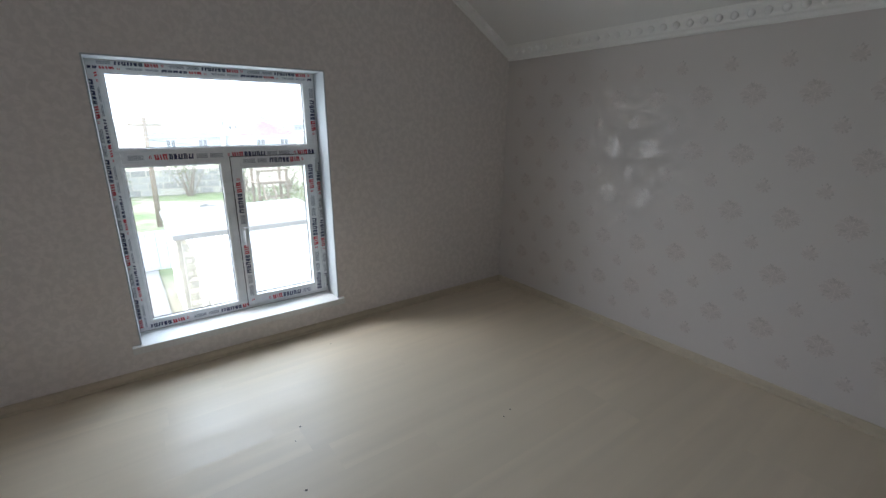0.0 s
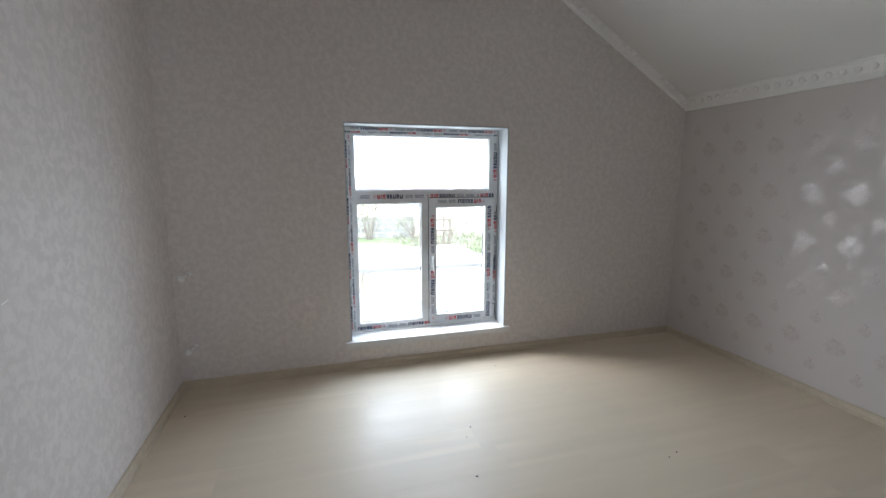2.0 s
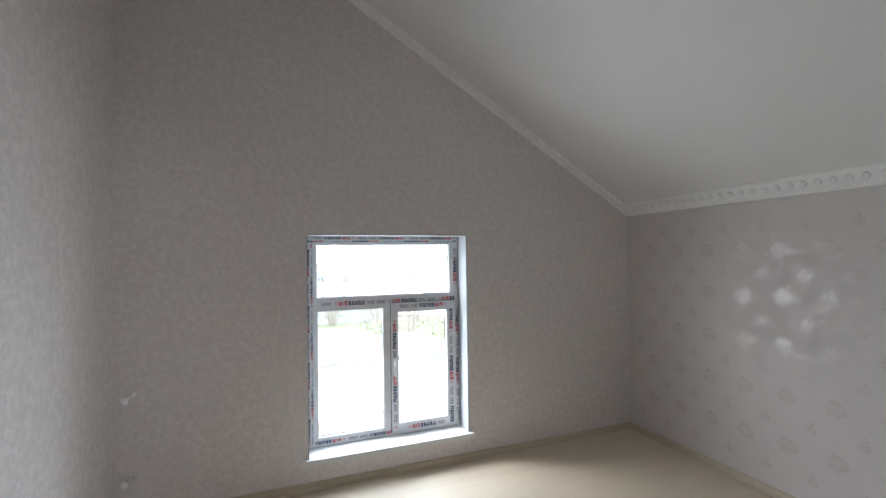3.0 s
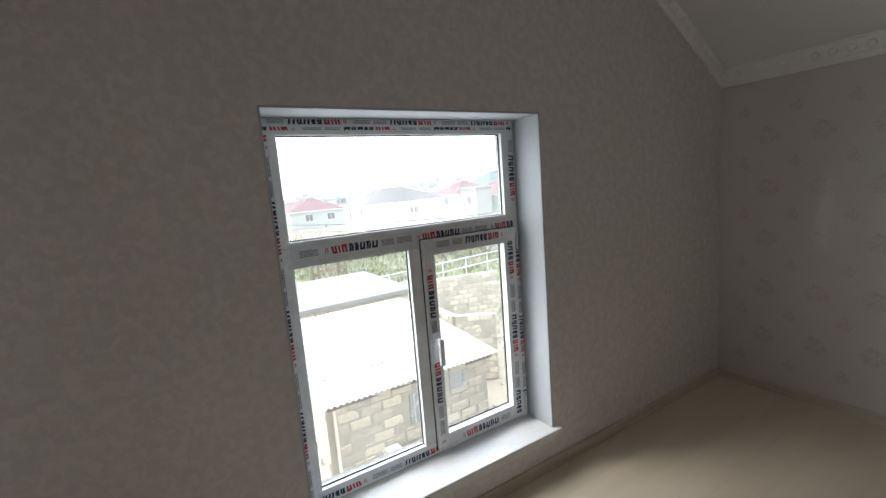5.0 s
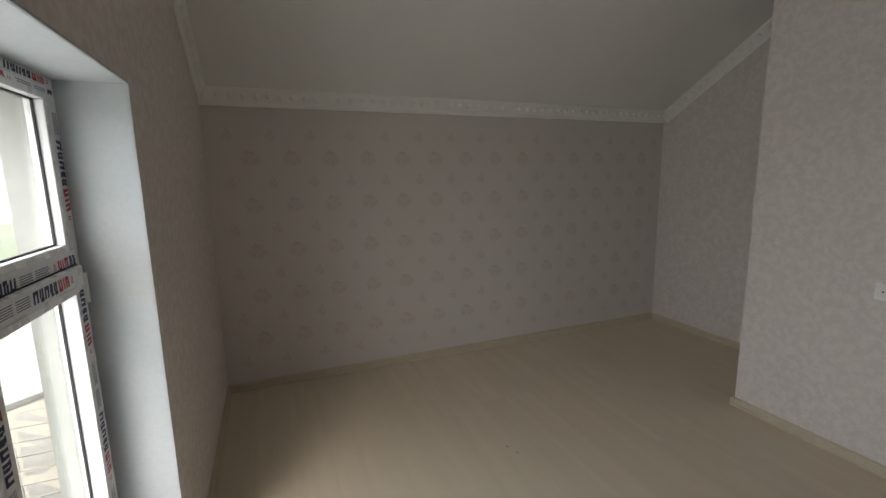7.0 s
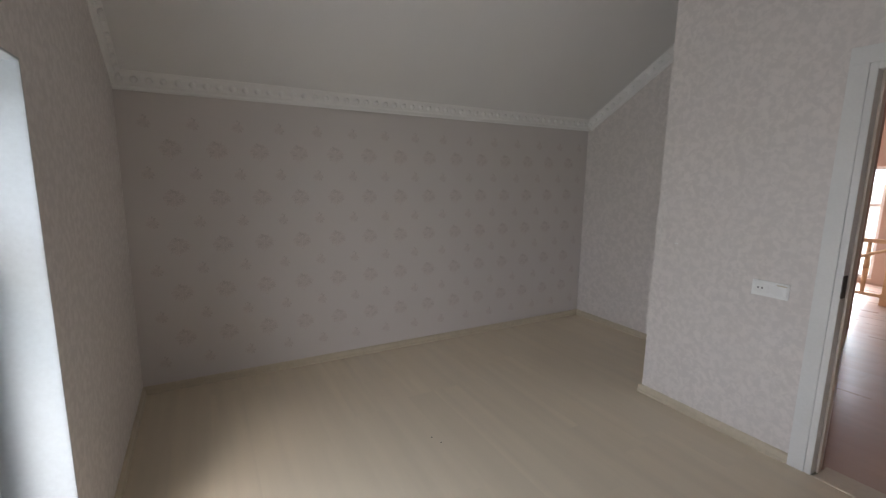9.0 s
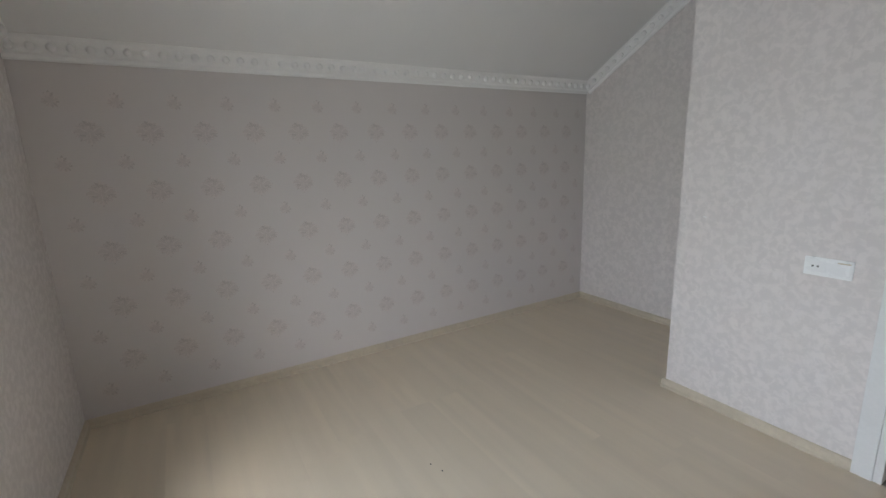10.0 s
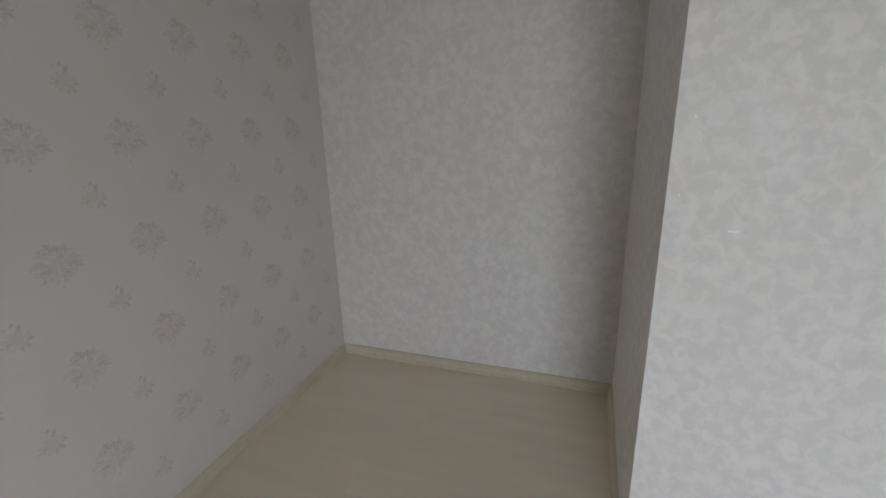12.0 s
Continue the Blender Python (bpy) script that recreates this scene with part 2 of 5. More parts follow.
M = {
    "paper": wallpaper_plain(),
    "damask": wallpaper_ground(),
    "satin": satin_print("satin_petal", (0.702, 0.641, 0.616), 0.29, 0.50, 0.14),
    "satin_heart": satin_print("satin_heart", (0.640, 0.581, 0.558), 0.37, 0.50, 0.06),
    "floor": laminate("pale_laminate", (0.79, 0.683, 0.53)),
    "skirting": worn("pale_wood_skirting", (0.60, 0.52, 0.40), 0.45, 35, 4, 0.07, 0.08),
    "ceiling": worn("white_ceiling_paint", (0.80, 0.79, 0.775), 0.75, 160, 1.2, 0.025, 0.10),
    "cornice": worn("white_cornice", (0.90, 0.89, 0.87), 0.6, 120, 5, 0.03, 0.08),
    # white plaster, its colour dimmed to grey-blue to hold back the window lamp's glare
    "plaster": worn("dimmed_reveal_plaster", (0.47, 0.50, 0.52), 0.7, 70, 4, 0.05, 0.25),
    "pvc": worn("white_pvc", (0.80, 0.81, 0.82), 0.28, 90, 6, 0.02, 0.03),
    "film": worn("protective_film", (0.78, 0.79, 0.81), 0.42, 50, 7, 0.06, 0.12),
    "gasket": worn("black_gasket", (0.02, 0.02, 0.022), 0.6, 90, 9, 0.1, 0.1),
    "red_ink": worn("red_film_print", (0.58, 0.03, 0.06), 0.5, 120, 9, 0.08, 0.0),
    "navy_ink": worn("navy_film_print", (0.022, 0.03, 0.10), 0.5, 120, 9, 0.08, 0.0),
    "grey_ink": worn("grey_film_print", (0.17, 0.19, 0.24), 0.5, 120, 9, 0.08, 0.0),
    "sill": worn("white_sill_board", (0.74, 0.74, 0.73), 0.45, 60, 6, 0.07, 0.10),
    "glass": glass("clear_glass", 0.035),
    "dusty_glass": glass("dusty_glass", 0.085),
    "casing": worn("white_door_casing", (0.78, 0.775, 0.76), 0.4, 90, 5, 0.03, 0.05),
    "jamb": worn("cream_door_jamb", (0.66, 0.58, 0.50), 0.5, 50, 5, 0.05, 0.06),
    "plate": worn("white_switch_plastic", (0.92, 0.92, 0.91), 0.3, 90, 8, 0.02, 0.0),
    "dark_metal": worn("dark_strike_metal", (0.06, 0.05, 0.045), 0.4, 80, 8, 0.15, 0.1, 0.8),
    "hall_wall": worn("rosy_hall_plaster", (0.55, 0.415, 0.36), 0.75, 60, 2, 0.06, 0.2),
    "hall_floor": laminate("warm_hall_laminate", (0.52, 0.355, 0.27), 0.27),
    "pine": worn("raw_pine", (0.58, 0.40, 0.24), 0.5, 40, 6, 0.12, 0.12),
    "pale_wood": worn("bleached_timber", (0.44, 0.39, 0.31), 0.9, 20, 3, 0.2, 0.4),
    "crumb": worn("dark_crumb", (0.05, 0.045, 0.04), 0.8, 90, 9, 0.2, 0.2),
    "wire": worn("white_wire", (0.92, 0.92, 0.91), 0.3, 90, 9, 0.03, 0.0),
    "render": worn("grey_render", (0.21, 0.212, 0.19), 0.9, 30, 1.4, 0.14, 0.5, depth=0.004),
    "stone": worn("limestone_block", (0.62, 0.56, 0.43), 0.9, 22, 2.5, 0.20, 0.8, depth=0.012, by_object=0.28),
    "grey_block": worn("grey_building_block", (0.33, 0.315, 0.28), 0.9, 22, 2.5, 0.2, 0.8, depth=0.012, by_object=0.35),
    "rubble": worn("dusty_rubble", (0.31, 0.275, 0.205), 0.95, 22, 2.5, 0.25, 0.6, depth=0.01),
    "mortar": worn("grey_mortar", (0.46, 0.42, 0.34), 0.95, 30, 2, 0.15, 0.6, depth=0.01),
    "asbestos": worn("grey_corrugated_sheet", (0.47, 0.465, 0.45), 0.85, 14, 1.1, 0.16, 0.3, depth=0.004, by_object=0.25),
    "old_sheet": worn("weathered_grey_sheet", (0.36, 0.36, 0.335), 0.9, 14, 1.1, 0.2, 0.3, depth=0.004),
    "cream": worn("cream_render", (0.70, 0.655, 0.55), 0.9, 8, 0.4, 0.07, 0.3),
    "mint": worn("pale_green_render", (0.42, 0.48, 0.39), 0.9, 8, 0.4, 0.07, 0.3),
    "greyhouse": worn("grey_house_render", (0.31, 0.31, 0.29), 0.9, 8, 0.4, 0.12, 0.3),
    "dark_roof": worn("weathered_brown_roof", (0.15, 0.135, 0.132), 0.85, 6, 0.5, 0.25, 0.3),
    "red_roof": worn("faded_red_roof", (0.17, 0.078, 0.080), 0.75, 6, 0.5, 0.2, 0.3),
    "green_roof": worn("faded_green_roof", (0.10, 0.145, 0.128), 0.75, 6, 0.5, 0.2, 0.3),
    "pale_roof": worn("pale_metal_roof", (0.25, 0.26, 0.265), 0.6, 6, 0.5, 0.08, 0.2),
    "pane_dark": worn("far_window_pane", (0.07, 0.08, 0.09), 0.15, 10, 1, 0.2, 0.0),
    "steel": worn("galvanised_pipe", (0.6, 0.6, 0.58), 0.5, 40, 4, 0.15, 0.1, 0.4),
    "post_wood": worn("grey_pole_wood", (0.22, 0.17, 0.12), 0.9, 20, 3, 0.2, 0.5),
    "ground": ground_material(),
    "concrete": worn("pale_yard_concrete", (0.27, 0.26, 0.24), 0.9, 12, 0.6, 0.14, 0.4, depth=0.01),
    # hill and far house colours are paled towards grey, standing in for haze
    "hill": worn("hazed_hill", (0.36, 0.38, 0.32), 1.0, 0.15, 0.02, 0.2, 0.4),
    "far_wall": by_island("hazed_house_walls", ((0.42, 0.415, 0.40), (0.47, 0.455, 0.42), (0.33, 0.33, 0.32), (0.41, 0.375, 0.345), (0.38, 0.40, 0.385))),
    "far_roof": by_island("hazed_house_roofs", ((0.30, 0.30, 0.31), (0.23, 0.22, 0.22), (0.38, 0.385, 0.39), (0.26, 0.195, 0.19), (0.20, 0.24, 0.225), (0.20, 0.20, 0.205))),
    "leaf": worn("dull_shrub_leaf", (0.17, 0.18, 0.08), 0.8, 8, 1, 0.3, 0.2),
    "cloth_red": worn("red_cloth", (0.55, 0.05, 0.05), 0.9, 60, 4, 0.12, 0.3),
    "cloth_white": worn("white_cloth", (0.66, 0.66, 0.67), 0.9, 60, 4, 0.06, 0.3),
    "cloth_blue": worn("blue_cloth", (0.09, 0.10, 0.17), 0.9, 60, 4, 0.15, 0.3),
    "dark_junk": worn("dark_rusty_metal", (0.06, 0.055, 0.05), 0.7, 30, 4, 0.3, 0.4),
}


# ---- mesh helpers ----
def box(bm, x0, y0, z0, x1, y1, z1, bevel=0.0, turn=None):
    """Adds a box, with its long edges softened where bevel is given."""
    made = bmesh.ops.create_cube(bm, size=1.0)["verts"]
    m = Matrix.Translation(((x0 + x1) / 2, (y0 + y1) / 2, (z0 + z1) / 2)) @ Matrix.Diagonal((abs(x1 - x0), abs(y1 - y0), abs(z1 - z0), 1))
    bmesh.ops.transform(bm, matrix=(turn @ m) if turn else m, verts=made)
    if bevel:
        edges = list({e for v in made for e in v.link_edges})
        bmesh.ops.bevel(bm, geom=edges, offset=bevel, segments=2, affect="EDGES", profile=0.6)
    return bm


def boxed(x0, y0, z0, x1, y1, z1, bevel=0.0, turn=None):
    return box(bmesh.new(), x0, y0, z0, x1, y1, z1, bevel, turn)


def rod(bm, a, b, r, r2=None, sides=10):
    a, b = Vector(a), Vector(b)
    m = Matrix.Translation((a + b) / 2) @ (b - a).to_track_quat("Z", "Y").to_matrix().to_4x4()
    bmesh.ops.create_cone(bm, cap_ends=True, segments=sides, radius1=r, radius2=r if r2 is None else r2, depth=(b - a).length, matrix=m)
    return bm


def mesh_of(name, bm):
    data = bpy.data.meshes.new(name)
    bm.normal_update()
    bm.to_mesh(data)
    bm.free()
    return data


def part(name, bm, material, parent=None, label="", smooth=False):
    """Links a bmesh as one mesh object, under a thing or a part if given."""
    data = mesh_of(name, bm)
    if material:
        data.materials.append(material)
    if smooth:
        data.polygons.foreach_set("use_smooth", [True] * len(data.polygons))
    ob = new(name, data)
    if parent:
        ob.parent = parent
        ob.matrix_parent_inverse = parent.matrix_world.inverted()
    if label:
        ob["label"] = label
    return ob


def structure(name, bm, material, label, category):
    return tagged(part(name, bm, material), label, category, kind="structure")


def thing(name, label, category, group="", at=(0, 0, 0)):
    ob = tagged(new(name), label, category, group)
    ob.matrix_world = Matrix.Translation(at)
    bpy.context.view_layer.update()
    return ob


def slab(points, direction, thickness):
    """A flat polygon given thickness along a direction."""
    bm = bmesh.new()
    lo = [bm.verts.new(p) for p in points]
    d = Vector(direction) * thickness
    hi = [bm.verts.new(Vector(p) + d) for p in points]
    n = len(points)
    bm.faces.new(lo)
    bm.faces.new(hi[::-1])
    for i in range(n):
        bm.faces.new((lo[i], hi[i], hi[(i + 1) % n], lo[(i + 1) % n]))
    bmesh.ops.recalc_face_normals(bm, faces=bm.faces)
    return bm


# ---- the room ----
W, L = 3.95, 3.947          # west wall, south wall of the niche
KNEE, RISE = 1.93, 0.597    # lower cornice edge at the knee wall, slope of the ceiling
TOP = 4.0                   # height at which the slope meets the flat strip
CEIL0 = KNEE + 0.055        # ceiling height at the knee wall
FLATX = -(TOP - CEIL0) / RISE
SW_Y, OUT_X = -3.03, -1.505   # switch wall and the outer corner of the niche
WX0, WX1, WZ0, WZ1 = -2.837, -1.629, 0.185, 1.736   # window opening
FLOOR = -0.026             # top of the laminate
OUTER = 0.30                # outer face of the window wall
DX0, DX1, DZ = -3.27, -2.455, 1.955                 # door opening


def ceil_z(x):
    return min(TOP, CEIL0 - RISE * x)


# window wall, with the opening cut through it
bm = bmesh.new()
box(bm, -W - 0.2, 0, -0.3, WX0, OUTER, 4.4)
box(bm, WX1, 0, -0.3, 0.3, OUTER, 4.4)
box(bm, WX0, 0, -0.3, WX1, OUTER, WZ0 - 0.045)
box(bm, WX0, 0, WZ1, WX1, OUTER, 4.4)
structure("wall_north", bm, M["paper"], "greige mottled wallpaper on the gable wall with the window", "wall")
structure("wall_east", boxed(0, -L, -0.3, 0.3, 0, 2.2), M["damask"], "greige damask wallpaper with satin rosettes on the low knee wall", "wall")
structure("wall_west", boxed(-W - 0.2, SW_Y, -0.3, -W, 0, 4.4), M["paper"], "greige mottled wallpaper on the tall side wall", "wall")
structure("wall_south", boxed(OUT_X - 0.1, -L - 0.12, -0.3, 0.3, -L, 4.2), M["paper"], "greige mottled wallpaper at the back of the niche", "wall")
bm = bmesh.new()
box(bm, DX1, SW_Y - 0.12, -0.3, OUT_X, SW_Y, 4.4)
box(bm, -W - 0.2, SW_Y - 0.12, -0.3, DX0, SW_Y, 4.4)
box(bm, DX0, SW_Y - 0.12, DZ, DX1, SW_Y, 4.4)
structure("wall_door", bm, M["paper"], "greige mottled wallpaper beside the open doorway", "wall")
structure("wall_return", boxed(OUT_X - 0.1, -L, -0.3, OUT_X, SW_Y - 0.12, 4.4), M["paper"], "greige mottled wallpaper on the side of the niche", "wall")
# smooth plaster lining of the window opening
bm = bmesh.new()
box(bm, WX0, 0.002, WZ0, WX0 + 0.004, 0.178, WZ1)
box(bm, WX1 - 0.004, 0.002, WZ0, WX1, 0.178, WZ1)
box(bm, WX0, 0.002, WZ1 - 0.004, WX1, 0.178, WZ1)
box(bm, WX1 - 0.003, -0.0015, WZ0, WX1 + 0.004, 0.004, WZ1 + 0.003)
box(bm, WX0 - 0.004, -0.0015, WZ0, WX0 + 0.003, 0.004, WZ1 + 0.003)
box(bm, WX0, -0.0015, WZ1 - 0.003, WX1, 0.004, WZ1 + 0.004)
structure("window_reveal", bm, M["plaster"], "white painted plaster lining of the window opening, its colour dimmed against the window light", "window reveal")
bm = bmesh.new()
box(bm, WX1 - 0.006, 0.222, WZ0 - 0.04, WX1, OUTER + 0.015, WZ1)
box(bm, WX0, 0.222, WZ0 - 0.04, WX0 + 0.006, OUTER + 0.015, WZ1)
box(bm, WX0, 0.222, WZ1 - 0.006, WX1, OUTER + 0.015, WZ1)
box(bm, WX0, 0.223, 0.14, WX1, OUTER + 0.06, 0.170)
structure("outer_reveal", bm, M["render"], "rough grey rendered outer lining of the window opening", "window reveal")

# ceiling: one slope and a flat strip above the tall side
prof = [(0.3, CEIL0 - 0.3 * RISE), (FLATX, TOP), (-W - 0.2, TOP), (-W - 0.2, TOP + 0.15), (FLATX - 0.04, TOP + 0.15), (0.3, CEIL0 - 0.3 * RISE + 0.18)]
bm = slab([(x, -L - 0.1, z) for x, z in prof], (0, 1, 0), L + 0.2)
structure("ceiling", bm, M["ceiling"], "white painted sloping attic ceiling", "ceiling")


# cornice: a moulded strip with a row of egg beads
def cornice(name, start, end, out, down, drop=0.075, reach=0.07, beads=True, lift=0.0):
    """A moulding from start to end; out points off the wall, down lies in the wall, across the run."""
    a, b = Vector(start), Vector(end)
    out, down = Vector(out).normalized(), Vector(down).normalized()
    shape = [(0.0, 1.0), (0.0, 0.0), (1.0, 0.0), (1.0, 0.10), (0.82, 0.16), (0.70, 0.34), (0.50, 0.50), (0.42, 0.66), (0.24, 0.74), (0.20, 0.92), (0.10, 1.0)]
    base = structure(name, slab([a + out * (u * reach) + down * (v * drop - lift * u * reach * (1 - v)) for u, v in shape], (b - a).normalized(), (b - a).length),
                     M["cornice"], "white moulded cornice with a row of egg beads", "cornice")
    if beads:
        run, n = (b - a).normalized(), int((b - a).length / 0.075)
        seed = bmesh.new()
        bmesh.ops.create_uvsphere(seed, u_segments=8, v_segments=5, radius=1.0)
        rot = Matrix((run, out, -down)).transposed().to_4x4()
        bmesh.ops.transform(seed, matrix=rot @ Matrix.Diagonal((0.021, 0.017, 0.022, 1)), verts=seed.verts)
        data = mesh_of("bead", seed)
        data.materials.append(M["cornice"])
        data.polygons.foreach_set("use_smooth", [True] * len(data.polygons))
        for i in range(n):
            o = new("bead", data)
            o.location = a + run * ((i + 0.5) * (b - a).length / n) + out * (0.62 * reach) + down * (0.42 * drop - lift * 0.36 * reach)
            o.parent = base
    return base


slope = Vector((-1, 0, RISE)).normalized()
perp = Vector((-RISE, 0, -1)).normalized()
cornice("cornice_east", (0, -L, CEIL0 + 0.02), (0, 0, CEIL0 + 0.02), (-1, 0, 0), (0, 0, -1), 0.086, lift=0.42)
cornice("cornice_north", (0, 0, CEIL0 + 0.01), (FLATX, 0, TOP + 0.01), (0, -1, 0), perp, 0.062, 0.06)
cornice("cornice_south", (0, -L, CEIL0 + 0.005), (OUT_X - 0.1, -L, CEIL0 + 0.005 - RISE * (OUT_X - 0.1)), (0, 1, 0), perp, 0.085, 0.07)

# floor boards, each a piece of the floor
floor = structure("floor", box(boxed(-W, SW_Y - 0.12, -0.3, 0.0, 0.0, FLOOR - 0.011), OUT_X, -L, -0.3, 0.0, SW_Y - 0.12, FLOOR - 0.011), M["mortar"], "pale beige laminate floor with a dusty satin sheen", "floor")


# skirting with a small coved profile
def skirting(name, a, b, out):
    a, b, out = Vector(a), Vector(b), Vector(out)
    shape = [(0, 0), (0.020, 0), (0.020, 0.010), (0.014, 0.020), (0.014, 0.042), (0.008, 0.052), (0, 0.054)]
    pts = [a + out * u + Vector((0, 0, FLOOR + v)) for u, v in shape]
    return structure(name, slab(pts, (b - a).normalized(), (b - a).length), M["skirting"], "pale wood-look skirting strip", "baseboard")


skirting("baseboard_east", (0, -L, 0), (0, 0, 0), (-1, 0, 0))
skirting("baseboard_north", (-W, 0, 0), (0, 0, 0), (0, -1, 0))
skirting("baseboard_west", (-W, SW_Y, 0), (-W, 0, 0), (1, 0, 0))
skirting("baseboard_south", (OUT_X, -L, 0), (0, -L, 0), (0, 1, 0))
skirting("baseboard_return", (OUT_X, -L, 0), (OUT_X, SW_Y, 0), (1, 0, 0))
skirting("baseboard_door", (-2.383, SW_Y, 0), (OUT_X + 0.02, SW_Y, 0), (0, 1, 0))

# ---- the window ----
window = tagged(new("window_1"), "white PVC window with a fixed top light and one sash, still in printed protective film", "window", kind="structure")
FY, GY = 0.178, 0.203          # front of the frame, plane of the glass
PX = {"up": (-2.770, -1.708, 1.273, 1.672), "left": (-2.757, -2.262, 0.250, 1.178), "sash": (-2.150, -1.740, 0.276, 1.142)}


def frame_bar(name, x0, z0, x1, z1, front=FY, mat="pvc", parent=window):
    return part(name, boxed(x0, front, z0, x1, 0.222, z1, 0.004), M[mat], parent)


FX0, FX1, FZ0, FZ1 = WX0 + 0.004, WX1 - 0.004, WZ0 + 0.002, WZ1 - 0.004
frame_bar("frame_bar", FX0, FZ0, PX["left"][0], FZ1)
frame_bar("frame_bar", PX["up"][1] + 0.004, FZ0, FX1, FZ1)
frame_bar("frame_bar", PX["left"][0], PX["up"][3], PX["up"][1] + 0.004, FZ1)
frame_bar("frame_bar", PX["left"][0], FZ0, PX["up"][1] + 0.004, PX["left"][2])
frame_bar("transom", PX["left"][0], PX["left"][3], PX["up"][1] + 0.004, PX["up"][2])
frame_bar("mullion", PX["left"][1], PX["left"][2], -2.175, PX["left"][3])
# the sash stands proud of the frame, with a dark joint round it
sx0, sx1, sz0, sz1 = -2.205, -1.668, 0.212, 1.212
part("gasket", boxed(sx0 - 0.004, FY - 0.003, sz0 - 0.004, sx1 + 0.004, FY + 0.01, sz0 + 0.02), M["gasket"], window)
part("gasket", boxed(sx0 - 0.004, FY - 0.003, sz1 - 0.02, sx1 + 0.004, FY + 0.01, sz1 + 0.004), M["gasket"], window)
part("gasket", boxed(sx0 - 0.004, FY - 0.003, sz0, sx0 + 0.02, FY + 0.01, sz1), M["gasket"], window)
part("gasket", boxed(sx1 - 0.02, FY - 0.003, sz0, sx1 + 0.004, FY + 0.01, sz1), M["gasket"], window)
sash = part("sash", boxed(sx0, FY - 0.017, sz0, PX["sash"][0], 0.215, sz1, 0.005), M["pvc"], window, "opening sash with a white lever handle")
for x0, z0, x1, z1 in ((PX["sash"][1], sz0, sx1, sz1), (PX["sash"][0], sz0, PX["sash"][1], PX["sash"][2]), (PX["sash"][0], PX["sash"][3], PX["sash"][1], sz1)):
    part("sash_bar", boxed(x0, FY - 0.017, z0, x1, 0.215, z1, 0.005), M["pvc"], sash)


def glazing(x0, x1, z0, z1, front, mat="glass"):
    """A pane with its bead and black gasket line."""
    pane = part("pane", boxed(x0 - 0.006, GY, z0 - 0.006, x1 + 0.006, GY + 0.004, z1 + 0.006), M[mat], window)
    pane.visible_shadow = False
    for a, b, c, d in ((x0, z0, x1, z0 + 0.0075), (x0, z1 - 0.0075, x1, z1), (x0, z0 + 0.0075, x0 + 0.0075, z1 - 0.0075), (x1 - 0.0075, z0 + 0.0075, x1, z1 - 0.0075)):
        part("gasket", boxed(a, GY - 0.006, b, c, GY, d), M["gasket"], window)
    for a, b, c, d in ((x0 - 0.016, z0 - 0.016, x1 + 0.016, z0 + 0.003), (x0 - 0.016, z1 - 0.003, x1 + 0.016, z1 + 0.016), (x0 - 0.016, z0 + 0.003, x0 + 0.003, z1 - 0.003), (x1 - 0.003, z0 + 0.003, x1 + 0.016, z1 - 0.003)):
        part("bead", boxed(a, front - 0.002, b, c, GY, d, 0.003), M["pvc"], window)


glazing(*PX["up"], FY, "dusty_glass")
glazing(*PX["left"], FY)
glazing(*PX["sash"], FY - 0.017)
# handle and hinges
part("handle_plate", boxed(-2.190, FY - 0.028, 0.655, -2.160, FY - 0.016, 0.785, 0.004), M["pvc"], sash, "white handle plate")
bm = boxed(-2.186, FY - 0.062, 0.735, -2.164, FY - 0.026, 0.760, 0.004)
box(bm, -2.187, FY - 0.072, 0.640, -2.163, FY - 0.056, 0.766, 0.006)
part("handle", bm, M["pvc"], sash, "white plastic lever handle")
for z in (0.27, 1.14):
    part("hinge", rod(bmesh.new(), (sx1 + 0.012, FY - 0.012, z - 0.045), (sx1 + 0.012, FY - 0.012, z + 0.045), 0.009), M["pvc"], sash)

# printed film on the profiles: strips with bars in the print's colours
INK = {"r": "red_ink", "n": "navy_ink", "g": "grey_ink"}


def glyph(bms, ink, u, v, w, h, place, lean=0.0):
    bm = bms[ink]
    c = [(u, v), (u + w, v), (u + w + lean, v + h), (u + lean, v + h)]
    bm.faces.new([bm.verts.new(place(*p)) for p in c])


